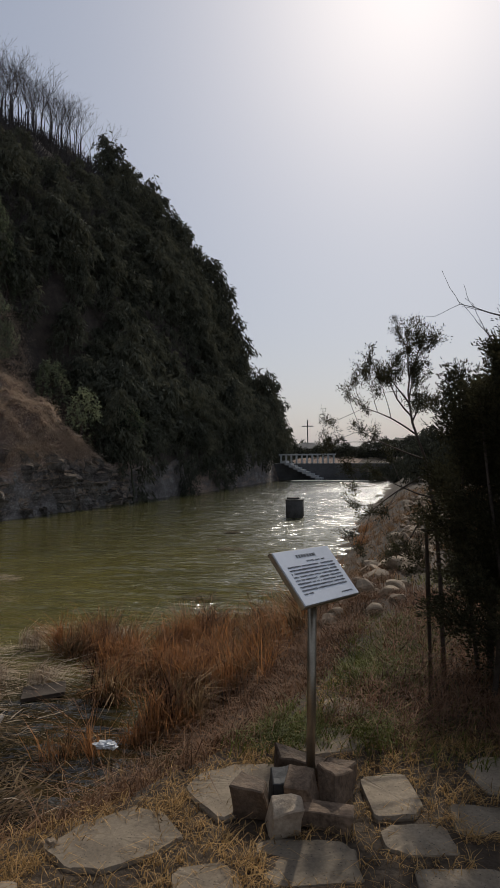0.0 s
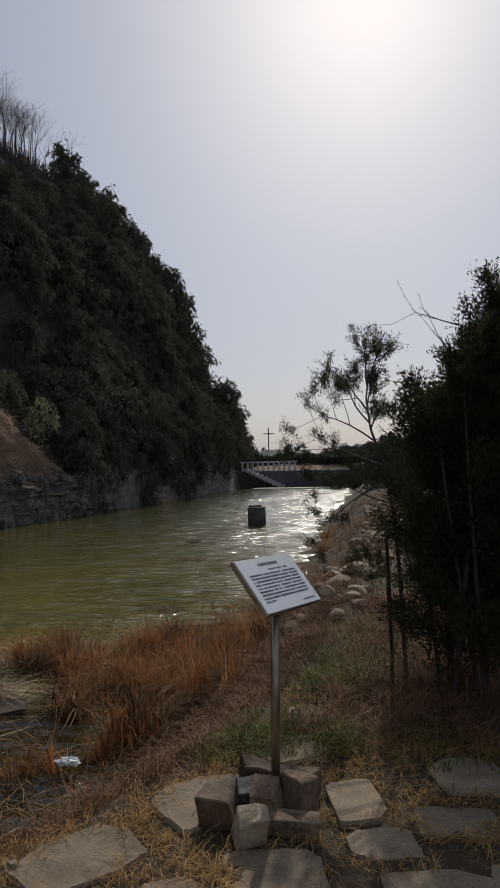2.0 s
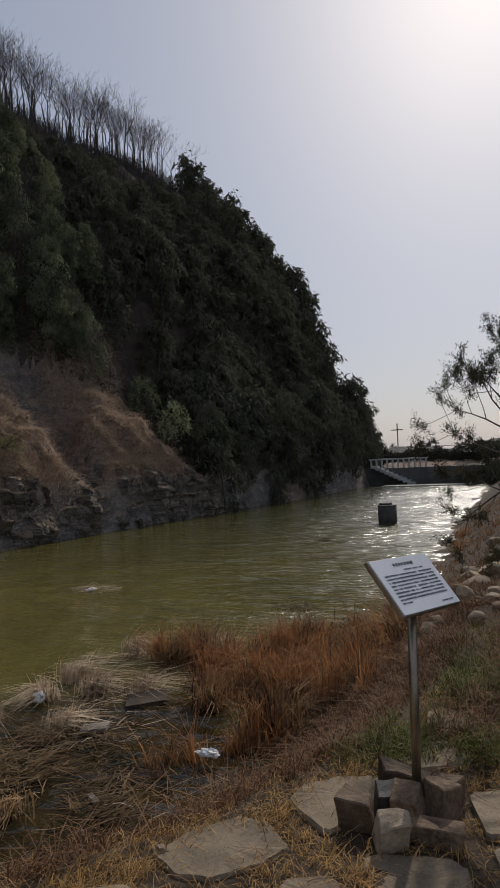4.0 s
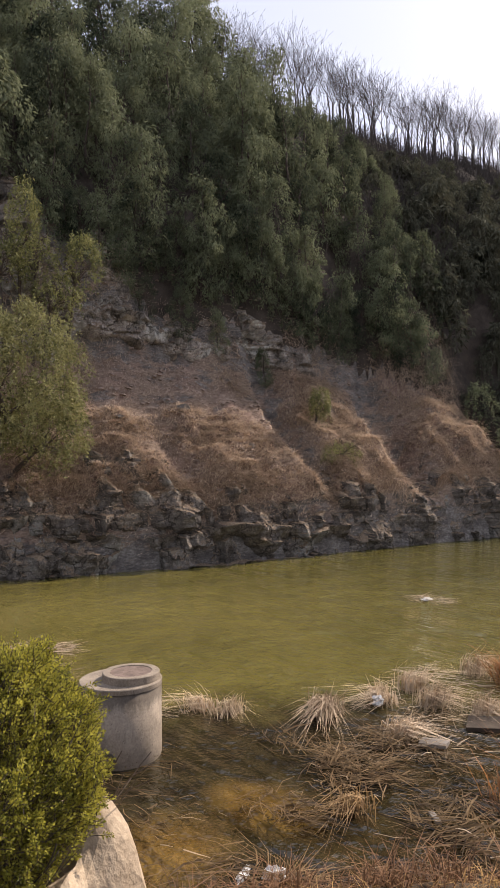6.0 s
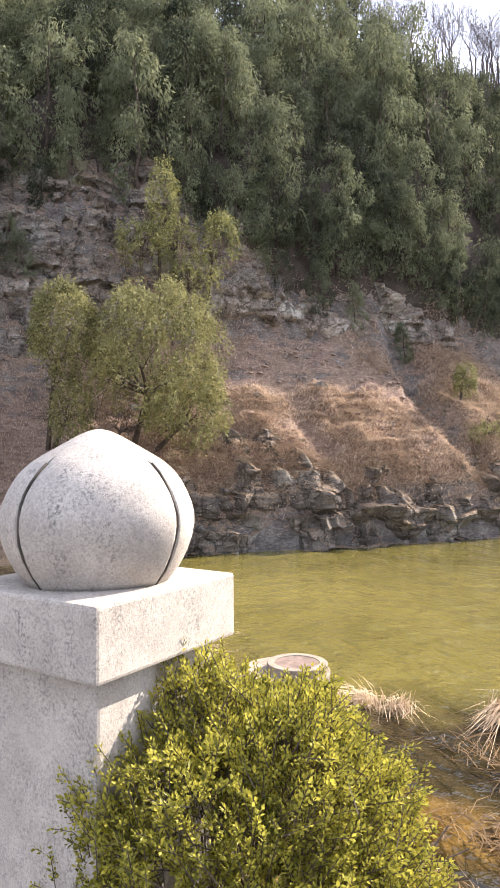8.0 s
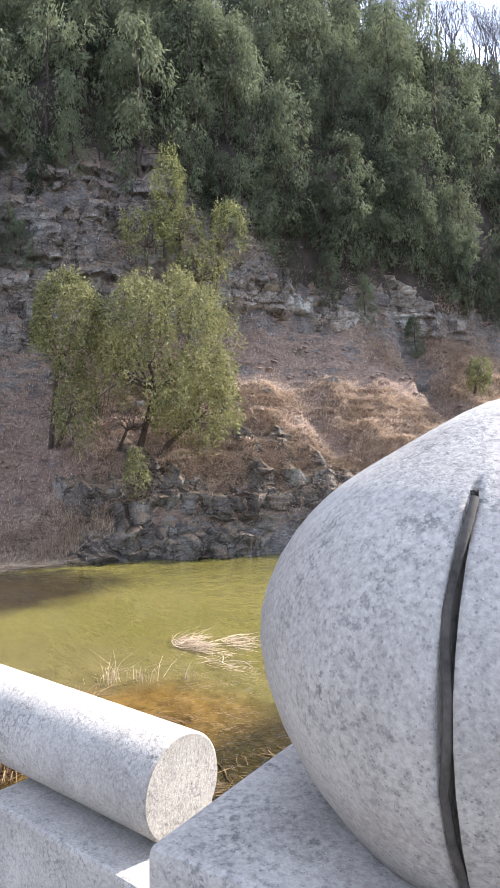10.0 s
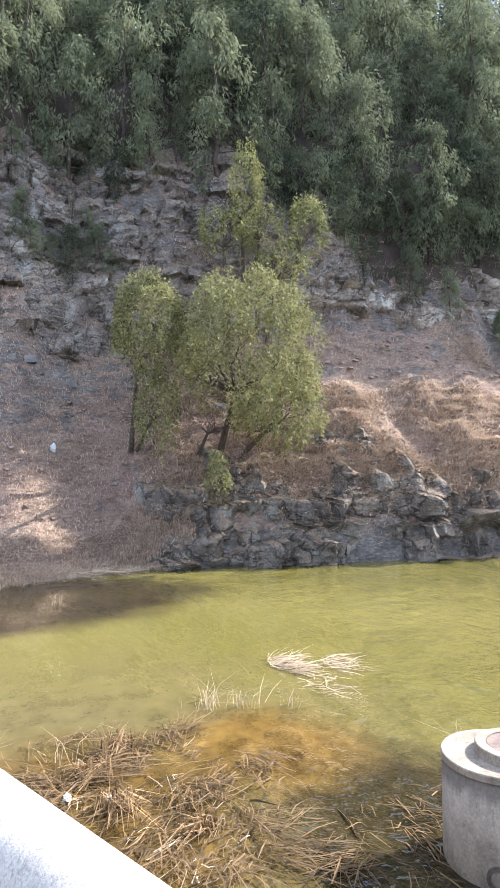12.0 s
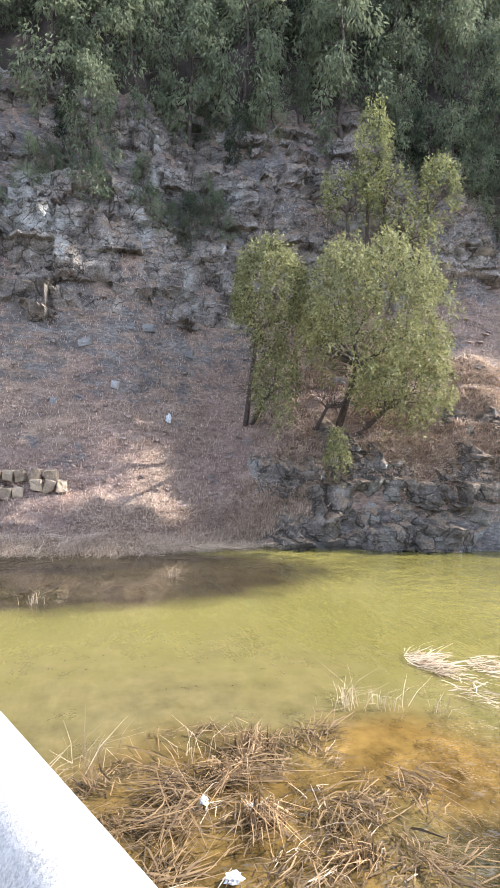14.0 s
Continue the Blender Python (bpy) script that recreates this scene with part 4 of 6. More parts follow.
STEEL = grainy("brushed_steel", (0.22, 0.18, 0.13), (0.42, 0.36, 0.27), 8, 120, 0.35, 0.15, 0.002, metal=0.85)
WHITE = grainy("white_print", (0.70, 0.71, 0.73), (0.80, 0.81, 0.83), 4, 40, 0.5, 0.1, 0.001)
INK = grainy("black_ink", (0.02, 0.02, 0.022), (0.05, 0.05, 0.055), 20, 80, 0.6, 0.1, 0.001)
sign_board()


# ---- stones ----
def stone_mesh(rng, size, cuts=2, jag=0.14, name="stone"):
    """A broken, rounded stone."""
    bm = bmesh.new()
    bmesh.ops.create_icosphere(bm, subdivisions=cuts + 1, radius=0.5)
    planes = [(Vector(rng.normal(0, 1, 3)).normalized(), rng.uniform(0.26, 0.40)) for _ in range(7)]
    for v in bm.verts:
        for n, d in planes:
            over = v.co.dot(n) - d
            if over > 0:
                v.co -= n * over * 0.92
        v.co *= 1 + jag * (noise.noise(v.co * 3 + Vector((float(size[0] * 9), 0, 3))))
    for v in bm.verts:
        v.co = Vector((v.co.x * size[0] * 1.35, v.co.y * size[1] * 1.35, v.co.z * size[2] * 1.35))
    return to_mesh(bm, name, False)


def block_mesh(rng, size, name="stone"):
    """A rough squared block."""
    bm = bmesh.new()
    box(bm, size, (0, 0, 0), min(size) * 0.05, None, 1)
    skew = [Vector(rng.uniform(-0.18, 0.18, 3)) * min(size) for _ in range(8)]
    for v in bm.verts:
        v.co += skew[(v.co.x > 0) + 2 * (v.co.y > 0) + 4 * (v.co.z > 0)]
    bmesh.ops.subdivide_edges(bm, edges=[e for e in bm.edges if e.calc_length() > 0.06], cuts=2, use_grid_fill=True)
    shift = Vector(rng.uniform(-20, 20, 3))
    for v in bm.verts:
        v.co += Vector(noise.noise_vector(v.co * 7 + shift)) * min(size) * 0.12 + Vector(noise.noise_vector(v.co * 24 + shift)) * min(size) * 0.05
    return to_mesh(bm, name, False)


rng = np.random.default_rng(8)
BASE = [  # x, y, size, turn, tilt, stone
    (-0.105, 2.54, (0.14, 0.13, 0.15), 8, 1, DARK_ROCK), (-0.005, 2.66, (0.10, 0.11, 0.15), 20, 5, BLACK_ROCK), (0.105, 2.63, (0.13, 0.12, 0.16), 6, 3, DARK_ROCK),
    (0.075, 2.43, (0.14, 0.11, 0.15), 24, 17, BUFF), (0.235, 2.72, (0.13, 0.12, 0.17), -14, -14, DARK_ROCK), (0.235, 2.56, (0.22, 0.12, 0.085), 10, 0, DARK_ROCK),
    (0.03, 2.90, (0.24, 0.14, 0.14), 8, 4, DARK_ROCK), (0.22, 2.86, (0.16, 0.14, 0.12), -20, 0, DARK_ROCK)]
for x, y, sz, turn, tilt, mat in BASE:
    ob = obj("stone", block_mesh(rng, sz), mat)
    ob.matrix_world = pose(x, y, sz[2] * 0.46, tilt + rng.uniform(-4, 4), tilt * 0.4 + rng.uniform(-4, 4), turn + rng.uniform(-8, 8))
    tagged(ob, "black rounded stone piled round the sign post" if mat is BLACK_ROCK else "pale tilted stone piled round the sign post" if mat is BUFF else "rough broken brown stone piled round the sign post",
           "stone", "stones round the sign post")


def flagstone(parent, cxy, length, width, turn, seed):
    """A worn slab with broken corners, almost flush with the ground."""
    r = random.Random(seed)
    bm = bmesh.new()
    corners = []
    for sx, sy in ((1, 1), (-1, 1), (-1, -1), (1, -1)):
        x, y = sx * r.uniform(0.84, 1.08), sy * r.uniform(0.84, 1.08)
        if r.random() < 0.5:      # a broken-off corner
            a, b = r.uniform(0.25, 0.6), r.uniform(0.25, 0.6)
            two = [(x, y - sy * b), (x - sx * a, y)]
            corners += two if sx * sy > 0 else two[::-1]
        else:
            corners.append((x, y))
    pts = []
    for (x0, y0), (x1, y1) in zip(corners, corners[1:] + corners[:1]):
        for t in (0.07, 0.3, 0.5, 0.7, 0.93):
            w = 0.045 * noise.noise(Vector((x0 * 3 + t * 2, y0 * 3, seed * 1.7)))
            pts.append(((x0 + (x1 - x0) * t) * (1 + w) * length * 0.55, (y0 + (y1 - y0) * t) * (1 + w) * width * 0.55))
    n = len(pts)
    top = [bm.verts.new((x * 0.97, y * 0.96, 0.040 + r.uniform(-0.003, 0.003))) for x, y in pts]
    mid = [bm.verts.new((x, y, 0.026 + r.uniform(-0.004, 0.004))) for x, y in pts]
    low = [bm.verts.new((x, y, -0.06)) for x, y in pts]
    hub = bm.verts.new((0, 0, 0.042))
    for k in range(n):
        j = (k + 1) % n
        bm.faces.new((hub, top[k], top[j]))
        bm.faces.new((top[k], mid[k], mid[j], top[j]))
        bm.faces.new((mid[k], low[k], low[j], mid[j]))
    bmesh.ops.recalc_face_normals(bm, faces=bm.faces)
    ob = part("flagstone", bm, FLAG, parent)
    ob.matrix_world = pose(cxy[0], cxy[1], -0.022, r.uniform(-1.5, 1.5), r.uniform(-1.5, 1.5), turn)


pavement = tagged(new("pavement"), "uneven buff flagstones with dead grass between them", "pavement", kind="structure")
FLAGS = [((-0.60, 2.17), 0.50, 0.34, 48), ((-0.22, 2.76), 0.48, 0.40, 52), ((0.22, 2.24), 0.38, 0.30, 18), ((-0.11, 2.00), 0.24, 0.22, 24),
         ((0.475, 2.86), 0.24, 0.38, 20), ((0.62, 2.52), 0.31, 0.22, 18), ((0.93, 2.74), 0.32, 0.25, 6), ((0.06, 3.36), 0.36, 0.32, 24),
         ((0.14, 3.90), 0.34, 0.26, 15), ((0.86, 2.24), 0.46, 0.28, 14), ((0.38, 1.74), 0.42, 0.36, 0), ((1.02, 3.22), 0.36, 0.34, 20),
         ((-0.92, 1.48), 0.5, 0.40, 40), ((-0.48, 1.38), 0.46, 0.46, 20), ((0.0, 1.36), 0.44, 0.42, 0), ((0.62, 1.25), 0.56, 0.42, 0),
         ((1.30, 2.3), 0.44, 0.42, 0), ((0.35, 0.72), 0.6, 0.46, 10), ((-0.35, 0.72), 0.56, 0.48, 30), ((1.15, 0.75), 0.5, 0.46, 0), ((-0.95, 0.95), 0.5, 0.4, 60)]
for k, (c, ln, wd, turn) in enumerate(FLAGS):
    flagstone(pavement, c, ln, wd, turn, 40 + k)

# rocks of the revetment beyond the sign
rng = np.random.default_rng(21)
rock_meshes = [stone_mesh(rng, (rng.uniform(0.5, 0.75), rng.uniform(0.4, 0.6), rng.uniform(0.3, 0.45)), 2) for _ in range(6)]
for m in rock_meshes:
    m.materials.append(ROCK)
for k in range(110):
    y = 6.6 + 17 * (k / 110) ** 1.25 + rng.uniform(-0.4, 0.4)
    x = float(bank_top(y)) - rng.uniform(-0.25, 0.75)
    ob = new("bank_rock", rock_meshes[k % 6])
    ob.matrix_world = pose(x, y, land_at(x, y) + 0.03, rng.uniform(-20, 20), rng.uniform(-20, 20), rng.uniform(0, 360)) @ Matrix.Scale(rng.uniform(0.18, 0.5), 4)
    tagged(ob, "pale rounded rock set in the grassy bank", "rock", "rocks along the bank")

# boulders below the shrub
for x, y, z, sz, turn in ((-1.22, 0.45, 0.16, (0.46, 0.40, 0.86), 20), (-1.44, 0.36, 0.18, (0.34, 0.30, 0.80), 70)):
    ob = obj("boulder", stone_mesh(rng, sz, 3, 0.3), BUFF)
    ob.matrix_world = pose(x, y, z, 0, 8, turn)
    tagged(ob, "large buff boulder under the clipped shrub", "boulder", "boulders at the bridge end")


# ---- shrub at the post ----
def shrub(at, radii, n, leaf):
    rng = np.random.default_rng(77)
    bush = empty("shrub", at, "dense yellow-green box shrub growing against the stone post", "shrub")
    out = []
    for _ in range(9):
        a = rng.uniform(0, 2 * np.pi)
        limbs(rng, (0, 0, -0.1), (0.5 * math.cos(a), 0.5 * math.sin(a), 1), 0.45, 0.016, 2, out, 3, 0.2, 0.5)
    obj("stemwork", np_mesh("stemwork", *tubes([(a * 0.9, b * 0.9, max(r, 0.003), max(q, 0.002)) for a, b, r, q in out], 4)), BARK, bush)
    pts, dirs, twigs = [], [], []
    for _ in range(n):
        u = rng.normal(0, 1, 3)
        u /= np.linalg.norm(u)
        if u[2] < -0.45:
            continue
        lump = 0.885 + 0.15 * noise.noise(Vector(u) * 2.2) + 0.13 * noise.noise(Vector(u) * 6)
        c = u / (np.sum(np.abs(u) ** 2.5) ** (1 / 2.5)) * radii * (0.06 + 0.94 * lump) * (rng.uniform(0.84, 1.0) if rng.random() < 0.86 else rng.uniform(0.62, 1.06))
        c[2] += radii[2] * 0.95
        if c[2] < 0.10 + 0.36 * min(1, max(0, (c[1] + 0.05) / 0.2)) + rng.normal(0, 0.03):
            continue
        g = u * 0.85 + np.array([0, 0, 0.42]) + rng.normal(0, 0.42, 3)
        g /= np.linalg.norm(g)
        ln = rng.uniform(0.025, 0.062)
        c = c - g * ln * 0.6
        twigs.append((c - g * 0.03, c + g * ln, 0.0012, 0.0007))
        # pairs of small leaves round the twig, each pair crossing the last
        m = 18
        t = np.repeat(np.linspace(0, 1, m // 2), 2)
        a = rng.uniform(0, 6.28) + np.arange(m) * math.pi + np.floor(np.arange(m) / 2) * 1.7
        p = np.cross(g, (0.3, 0.5, 0.8))
        p /= np.linalg.norm(p)
        q = np.cross(g, p)
        side = np.cos(a)[:, None] * p + np.sin(a)[:, None] * q
        pts.append(c + g * (t * ln)[:, None] + side * 0.002)
        dirs.append(side * (1.15 - 0.75 * t)[:, None] + g * 0.75)
    v, f = cards(rng, np.concatenate(pts), np.concatenate(dirs), leaf, leaf * 0.58, 0.16, 0.3)
    obj("leaves", np_mesh("leaves", v, f), BOX, bush)
    obj("twigwork", np_mesh("twigwork", *tubes(twigs, 3)), BARK, bush, "fine brown twigs")
    return bush


shrub((-1.32, 0.14, 0.26), np.array([0.388, 0.378, 0.505]), 12500, 0.0098)


# ---- reeds, grass, litter ----
def stuff(name, v, f, mat, label, category):
    return tagged(obj(name, np_mesh(name, v, f), mat), label, category, kind="stuff")


def scatter(rng, n, x0, x1, y0, y1, keep):
    x, y = rng.uniform(x0, x1, n), rng.uniform(y0, y1, n)
    k = keep(x, y) > rng.uniform(0, 1, n)
    x, y = x[k], y[k]
    return np.stack([x, y, land(x, y)], 1)


rng = np.random.default_rng(12)


# tall red-brown reeds along the outer reed bed and the bank foot
def red_zone(x, y):
    edge = np.interp(y, [4.0, 5, 6, 7.5, 9, 10], [-2.6, -3.3, -4.2, -5.0, -5.2, -4.4])
    inner = bank_top(y) - 0.6
    patch = smooth01((fractal(x * 1.3, y * 1.3, 91, 3) - 0.42) / 0.15)
    front = 0.55 * smooth01((y - 4.2) / 0.8) + 0.45 * smooth01((y - 5.7 - 0.5 * (x + 3.6)) / 1.0)
    return smooth01((x - edge) / 0.6) * smooth01((inner - x) / 0.5) * smooth01((10.4 - y) / 0.6) * front * patch


centres = scatter(rng, 4600, -6.2, 0, 3.6, 10.4, red_zone)[:620]
pieces, brown, dull = [], [], []
for c in centres:
    tall = rng.random() < 0.36
    n = int(rng.integers(36, 80)) if tall else int(rng.integers(14, 34))
    roots = np.tile(c, (n, 1)) + np.concatenate([rng.normal(0, rng.uniform(0.04, 0.09) if tall else 0.14, (n, 2)), np.zeros((n, 1))], 1)
    lay = rng.normal(0, 0.3, 3) * np.array([1, 1, 0])
    b = blades(rng, roots, rng.uniform(0.42, 0.82) if tall else rng.uniform(0.2, 0.4), 0.0058, rng.uniform(0.28, 0.65) if tall else 0.8, rng.uniform(0.25, 0.95), lay)
    (pieces if rng.random() < 0.5 else brown if rng.random() < 0.6 else dull).append(b)
stuff("reed_bed", *joined(pieces), RED_REED, "tall dry red-brown reeds at the water's edge", "reeds")
stuff("dark_reeds", *joined(dull), DULL, "dark brown broken reeds in the reed bed", "reeds")
stuff("brown_reeds", *joined(brown), TAN, "tan and brown dead reeds mixed into the reed bed", "reeds")


# low dead scrub on the slope of the bank
def slope_zone(x, y):
    d = bank_top(y) - x
    wide = np.interp(y, [1.5, 2.5, 3.5, 4.2, 5.0, 6.5], [2.0, 1.7, 2.0, 2.4, 2.9, 3.2])
    return smooth01(d / 0.25) * smooth01((wide - d) / 0.6) * (0.35 + 0.65 * smooth01((fractal(x, y, 93, 3) - 0.3) / 0.3))


def clumps(p, lo, hi, reach):
    """Repeats each root as a small uneven clump."""
    n = rng.integers(lo, hi, len(p))
    out = np.repeat(p, n, axis=0)
    out[:, :2] += rng.normal(0, reach, (len(out), 2))
    return out, np.repeat(rng.uniform(0.45, 1.5, len(p)), n)


p, k = clumps(scatter(rng, 7600, -4.2, 0.2, 0.6, 9, slope_zone), 6, 26, 0.05)
v, f = blades(rng, p, 0.125 * k, 0.0032, 0.9, 0.7)
stuff("dead_scrub", v, f, SCRUB, "low tangled brown dead weeds on the bank", "weeds")
p = scatter(rng, 15000, -1.6, 0.6, 0.6, 4.6, lambda x, y: smooth01((0.22 - np.abs(bank_top(y) - x + 0.05)) / 0.2))
p, k = clumps(p[::4], 4, 12, 0.022)
v, f = blades(rng, p, 0.046 * k, 0.0022, 1.0, 0.8)
stuff("verge_grass", v, f, GOLD, "short golden dead grass along the pavement edge", "grass")

# grass in the pavement joints
def between(x, y):
    """1 off the flagstones."""
    k = np.ones_like(x)
    for (fx, fy), ln, wd, turn in FLAGS:
        c, s = math.cos(radians(turn)), math.sin(radians(turn))
        u, w = ((x - fx) * c + (y - fy) * s) * 2 / ln, (-(x - fx) * s + (y - fy) * c) * 2 / wd
        k = k * smooth01((np.maximum(np.abs(u), np.abs(w)) - 0.80) / 0.2)
    return k


p = scatter(rng, 40000, -1.2, 2.6, 0.6, 3.7, lambda x, y: between(x, y) * smooth01((x - bank_top(y)) / 0.2) * (0.25 + 0.75 * smooth01((fractal(x * 2.2, y * 2.2, 95, 3) - 0.4) / 0.2)))
p, k = clumps(p[::4], 4, 13, 0.022)
v, f = blades(rng, p, 0.048 * k, 0.0021, 1.0, 0.8)
stuff("joint_grass", v, f, GOLD, "golden dead grass between the flagstones", "grass")
p = scatter(rng, 26000, 0.0, 3.0, 3.2, 7.5, lambda x, y: smooth01((x - bank_top(y)) / 0.2) * smooth01((y - 3.2) / 0.5))
p, k = clumps(p[::7], 4, 13, 0.04)
v, f = blades(rng, p, 0.13 * k, 0.003, 0.9, 0.7)
stuff("shaded_weeds", v, f, DULL, "brown dead weeds under the arborvitae row", "weeds")
p = scatter(rng, 16000, -0.5, 2.8, 3.2, 9.0, lambda x, y: smooth01((x - bank_top(y) + 0.4) / 0.3) * smooth01((fractal(x * 1.3, y * 1.3, 97, 3) - 0.42) / 0.15))
v, f = blades(rng, p, 0.09, 0.003, 0.8, 0.5)
p2 = [np.array([gx_, gy_, 0]) + rng.normal(0, 1, (n, 3)) * np.array([rx, ry, 0]) for gx_, gy_, n, rx, ry in ((0.22, 4.65, 2600, 0.16, 0.34), (-0.16, 3.42, 1300, 0.13, 0.16), (0.32, 3.55, 700, 0.10, 0.14), (0.42, 5.6, 1500, 0.15, 0.5))]
p2 = np.concatenate(p2)
p2[:, 2] = land(p2[:, 0], p2[:, 1])
v2, f2 = blades(rng, p2, 0.10, 0.0032, 0.6, 0.5)
v, f = joined([(v, f), (v2, f2)])
stuff("green_grass", v, f, GREEN, "patches of fresh green grass beside the path", "grass")
p = scatter(rng, 24000, -2.4, 3.4, 4.0, 30.0, lambda x, y: smooth01((x - bank_top(y) + 2.2) / 0.4) * smooth01((y - 6.0 + 1.5 * np.clip(x - bank_top(y) - 0.3, 0, 1)) / 0.8) * (0.3 + 0.7 * smooth01((fractal(x * 0.8, y * 0.8, 98, 3) - 0.35) / 0.2)))
p, k = clumps(p[::9], 5, 15, 0.06)
v, f = blades(rng, p, np.where(p[:, 1] > 7, 0.16, 0.22) * k, 0.0046, 0.6, 0.5)
stuff("bank_grass", v, f, FOXY, "russet dead grass over the river bank", "grass")


# bleached reed tufts
def tuft(at, n, height, width, heads=None, lean=0.45, droop=0.95, label="pale bleached tuft of bent dead reeds in the shallows"):
    roots = np.zeros((n, 3))
    roots[:, :2] = rng.normal(0, 0.09, (n, 2))
    if heads is None and n > 60:
        a = rng.uniform(0, 6.283)
        heads = np.array([0.7 * math.cos(a), 0.7 * math.sin(a), 0])
    v, f = blades(rng, roots, height, width, lean, droop, heads)
    ob = tagged(obj("reed_tuft", np_mesh("reed_tuft", v, f), TAN if n > 60 and (at[0] < -6.9 and at[1] < 2 or at[0] > -3.9) else BLEACHED if n > 100 and at[1] > 3 else STRAW), label, "reed tuft", "bleached reed tufts")
    ob.location = at
    return ob


TUFTS = [(-5.55, 5.45, 460, 0.46, (0.5, -0.5, 0)), (-5.4, 6.35, 300, 0.40, None), (-4.5, 5.6, 300, 0.38, (0.6, 0.4, 0)), (-4.9, 6.7, 260, 0.45, None),
         (-5.5, 7.0, 240, 0.5, None), (-4.3, 6.9, 200, 0.42, None), (-5.4, 8.3, 180, 0.5, None), (-4.3, 8.6, 160, 0.5, None), (-6.64, 4.36, 170, 0.38, (-0.3, -0.7, 0)),
         (-6.33, 4.58, 170, 0.36, (0.5, -0.3, 0)), (-6.85, 3.55, 140, 0.34, None), (-6.55, 3.25, 120, 0.30, None), (-3.65, 4.0, 170, 0.30, (0.3, -0.6, 0)), (-9.0, 0.6, 200, 0.36, (-0.1, 0.1, 0)),
         (-8.6, 0.3, 140, 0.30, None), (-7.9, 0.4, 150, 0.32, None), (-3.0, 2.75, 140, 0.34, None), (-7.3, 1.0, 110, 0.26, None)]
for x, y, n, h, hd in TUFTS:
    tuft((x, y, max(land_at(x, y), WATER - 0.04)), int(n * 0.7), h, 0.0066, None if hd is None else np.array(hd))
for x, y, n, h in ((-9.85, 1.85, 34, 0.42), (-9.7, 2.3, 26, 0.36), (-9.5, 2.78, 12, 0.40), (-9.0, -0.9, 18, 0.5), (-8.6, -1.15, 22, 0.46), (-9.0, 0.1, 14, 0.42), (-16.7, 0.7, 34, 0.4), (-14.9, -1.9, 22, 0.4), (-7.6, 3.9, 16, 0.4)):
    tuft((x, y, WATER - 0.05), n, h, 0.0036, None, 0.45, 0.5, "few thin standing dead reed stems in the shallows")


# fallen straw lying on the mud and on the water
def litter_straw(n, cx_, cy_, rx, ry, length, flow, lift=0.05, gap=0.3):
    a = rng.uniform(0, 2 * np.pi, n)
    q = np.sqrt(rng.uniform(0, 1, n))
    x, y = cx_ + rx * q * np.cos(a), cy_ + ry * q * np.sin(a)
    k = fractal(x * 1.2, y * 1.2, 101, 3) > gap
    x, y = x[k], y[k]
    n = len(x)
    z = np.maximum(land(x, y), WATER) + rng.uniform(0.0, lift, n)
    th = flow + rng.normal(0, 0.55, n)
    d = np.stack([np.cos(th), np.sin(th), rng.normal(0.02, 0.10, n)], 1) * (length * rng.uniform(0.3, 1.5, n))[:, None]
    side = np.stack([-np.sin(th), np.cos(th), rng.normal(0, 0.4, n)], 1) * rng.uniform(0.0018, 0.0062, n)[:, None]
    p = np.stack([x, y, z], 1)
    bend = np.stack([rng.normal(0, 0.03, n), rng.normal(0, 0.03, n), rng.uniform(0, 0.03, n)], 1)
    v = np.stack([p - side, p + side, p + d * 0.5 + bend + side, p + d * 0.5 + bend - side, p + d + side * 0.4, p + d - side * 0.4], 1).reshape(-1, 3)
    i = np.arange(n)[:, None] * 6
    return v, np.concatenate([i + np.array([0, 1, 2, 3]), i + np.array([3, 2, 4, 5])])


mats = [litter_straw(70, -3.4, 3.4, 1.5, 1.3, 0.22, 0.5, 0.10, 0.5), litter_straw(170, -4.6, 5.6, 1.2, 1.1, 0.22, 0.9, 0.12, 0.5), litter_straw(260, -7.8, 0.3, 1.7, 1.3, 0.24, 2.2, 0.06, 0.5),
        litter_straw(400, -5.0, 7.6, 1.3, 1.4, 0.36, 0.3)]
stuff("fallen_reeds", *joined(mats), STRAW, "matted fallen straw on the mud and shallow water", "straw")
mats = [litter_straw(1000, -3.5, 3.6, 1.7, 1.6, 0.13, 0.5, 0.05, 0.57), litter_straw(900, -4.5, 5.0, 1.4, 1.4, 0.13, 0.9, 0.05, 0.56), litter_straw(3000, -7.7, 0.2, 1.9, 1.4, 0.13, 2.2, 0.035, 0.47),
        litter_straw(420, -6.2, 2.2, 1.4, 1.2, 0.30, 0.4, 0.04, 0.45), litter_straw(300, -2.9, 1.9, 1.1, 0.9, 0.26, 0.8, 0.05, 0.35)]
for k in range(96):
    if k < 52:
        x, y = rng.uniform(-5.4, -2.6), rng.uniform(2.6, 6.4)
        if x < -4.7 and y < 4.2:
            continue
        if float(fractal(np.array([x * 0.9]), np.array([y * 0.9]), 131, 2)[0]) < 0.56:
            continue
    else:
        x, y = rng.uniform(-9.3, -6.2), rng.uniform(-1.4, 2.0)
    mats.append(litter_straw(int(rng.integers(20, 70)), x, y, rng.uniform(0.12, 0.36), rng.uniform(0.10, 0.26), rng.uniform(0.22, 0.45), rng.uniform(0, 6.3), rng.uniform(0.06, 0.16), 0.0))
stuff("sodden_reeds", *joined(mats), SODDEN, "brown sodden straw and weed in the shallows", "straw")
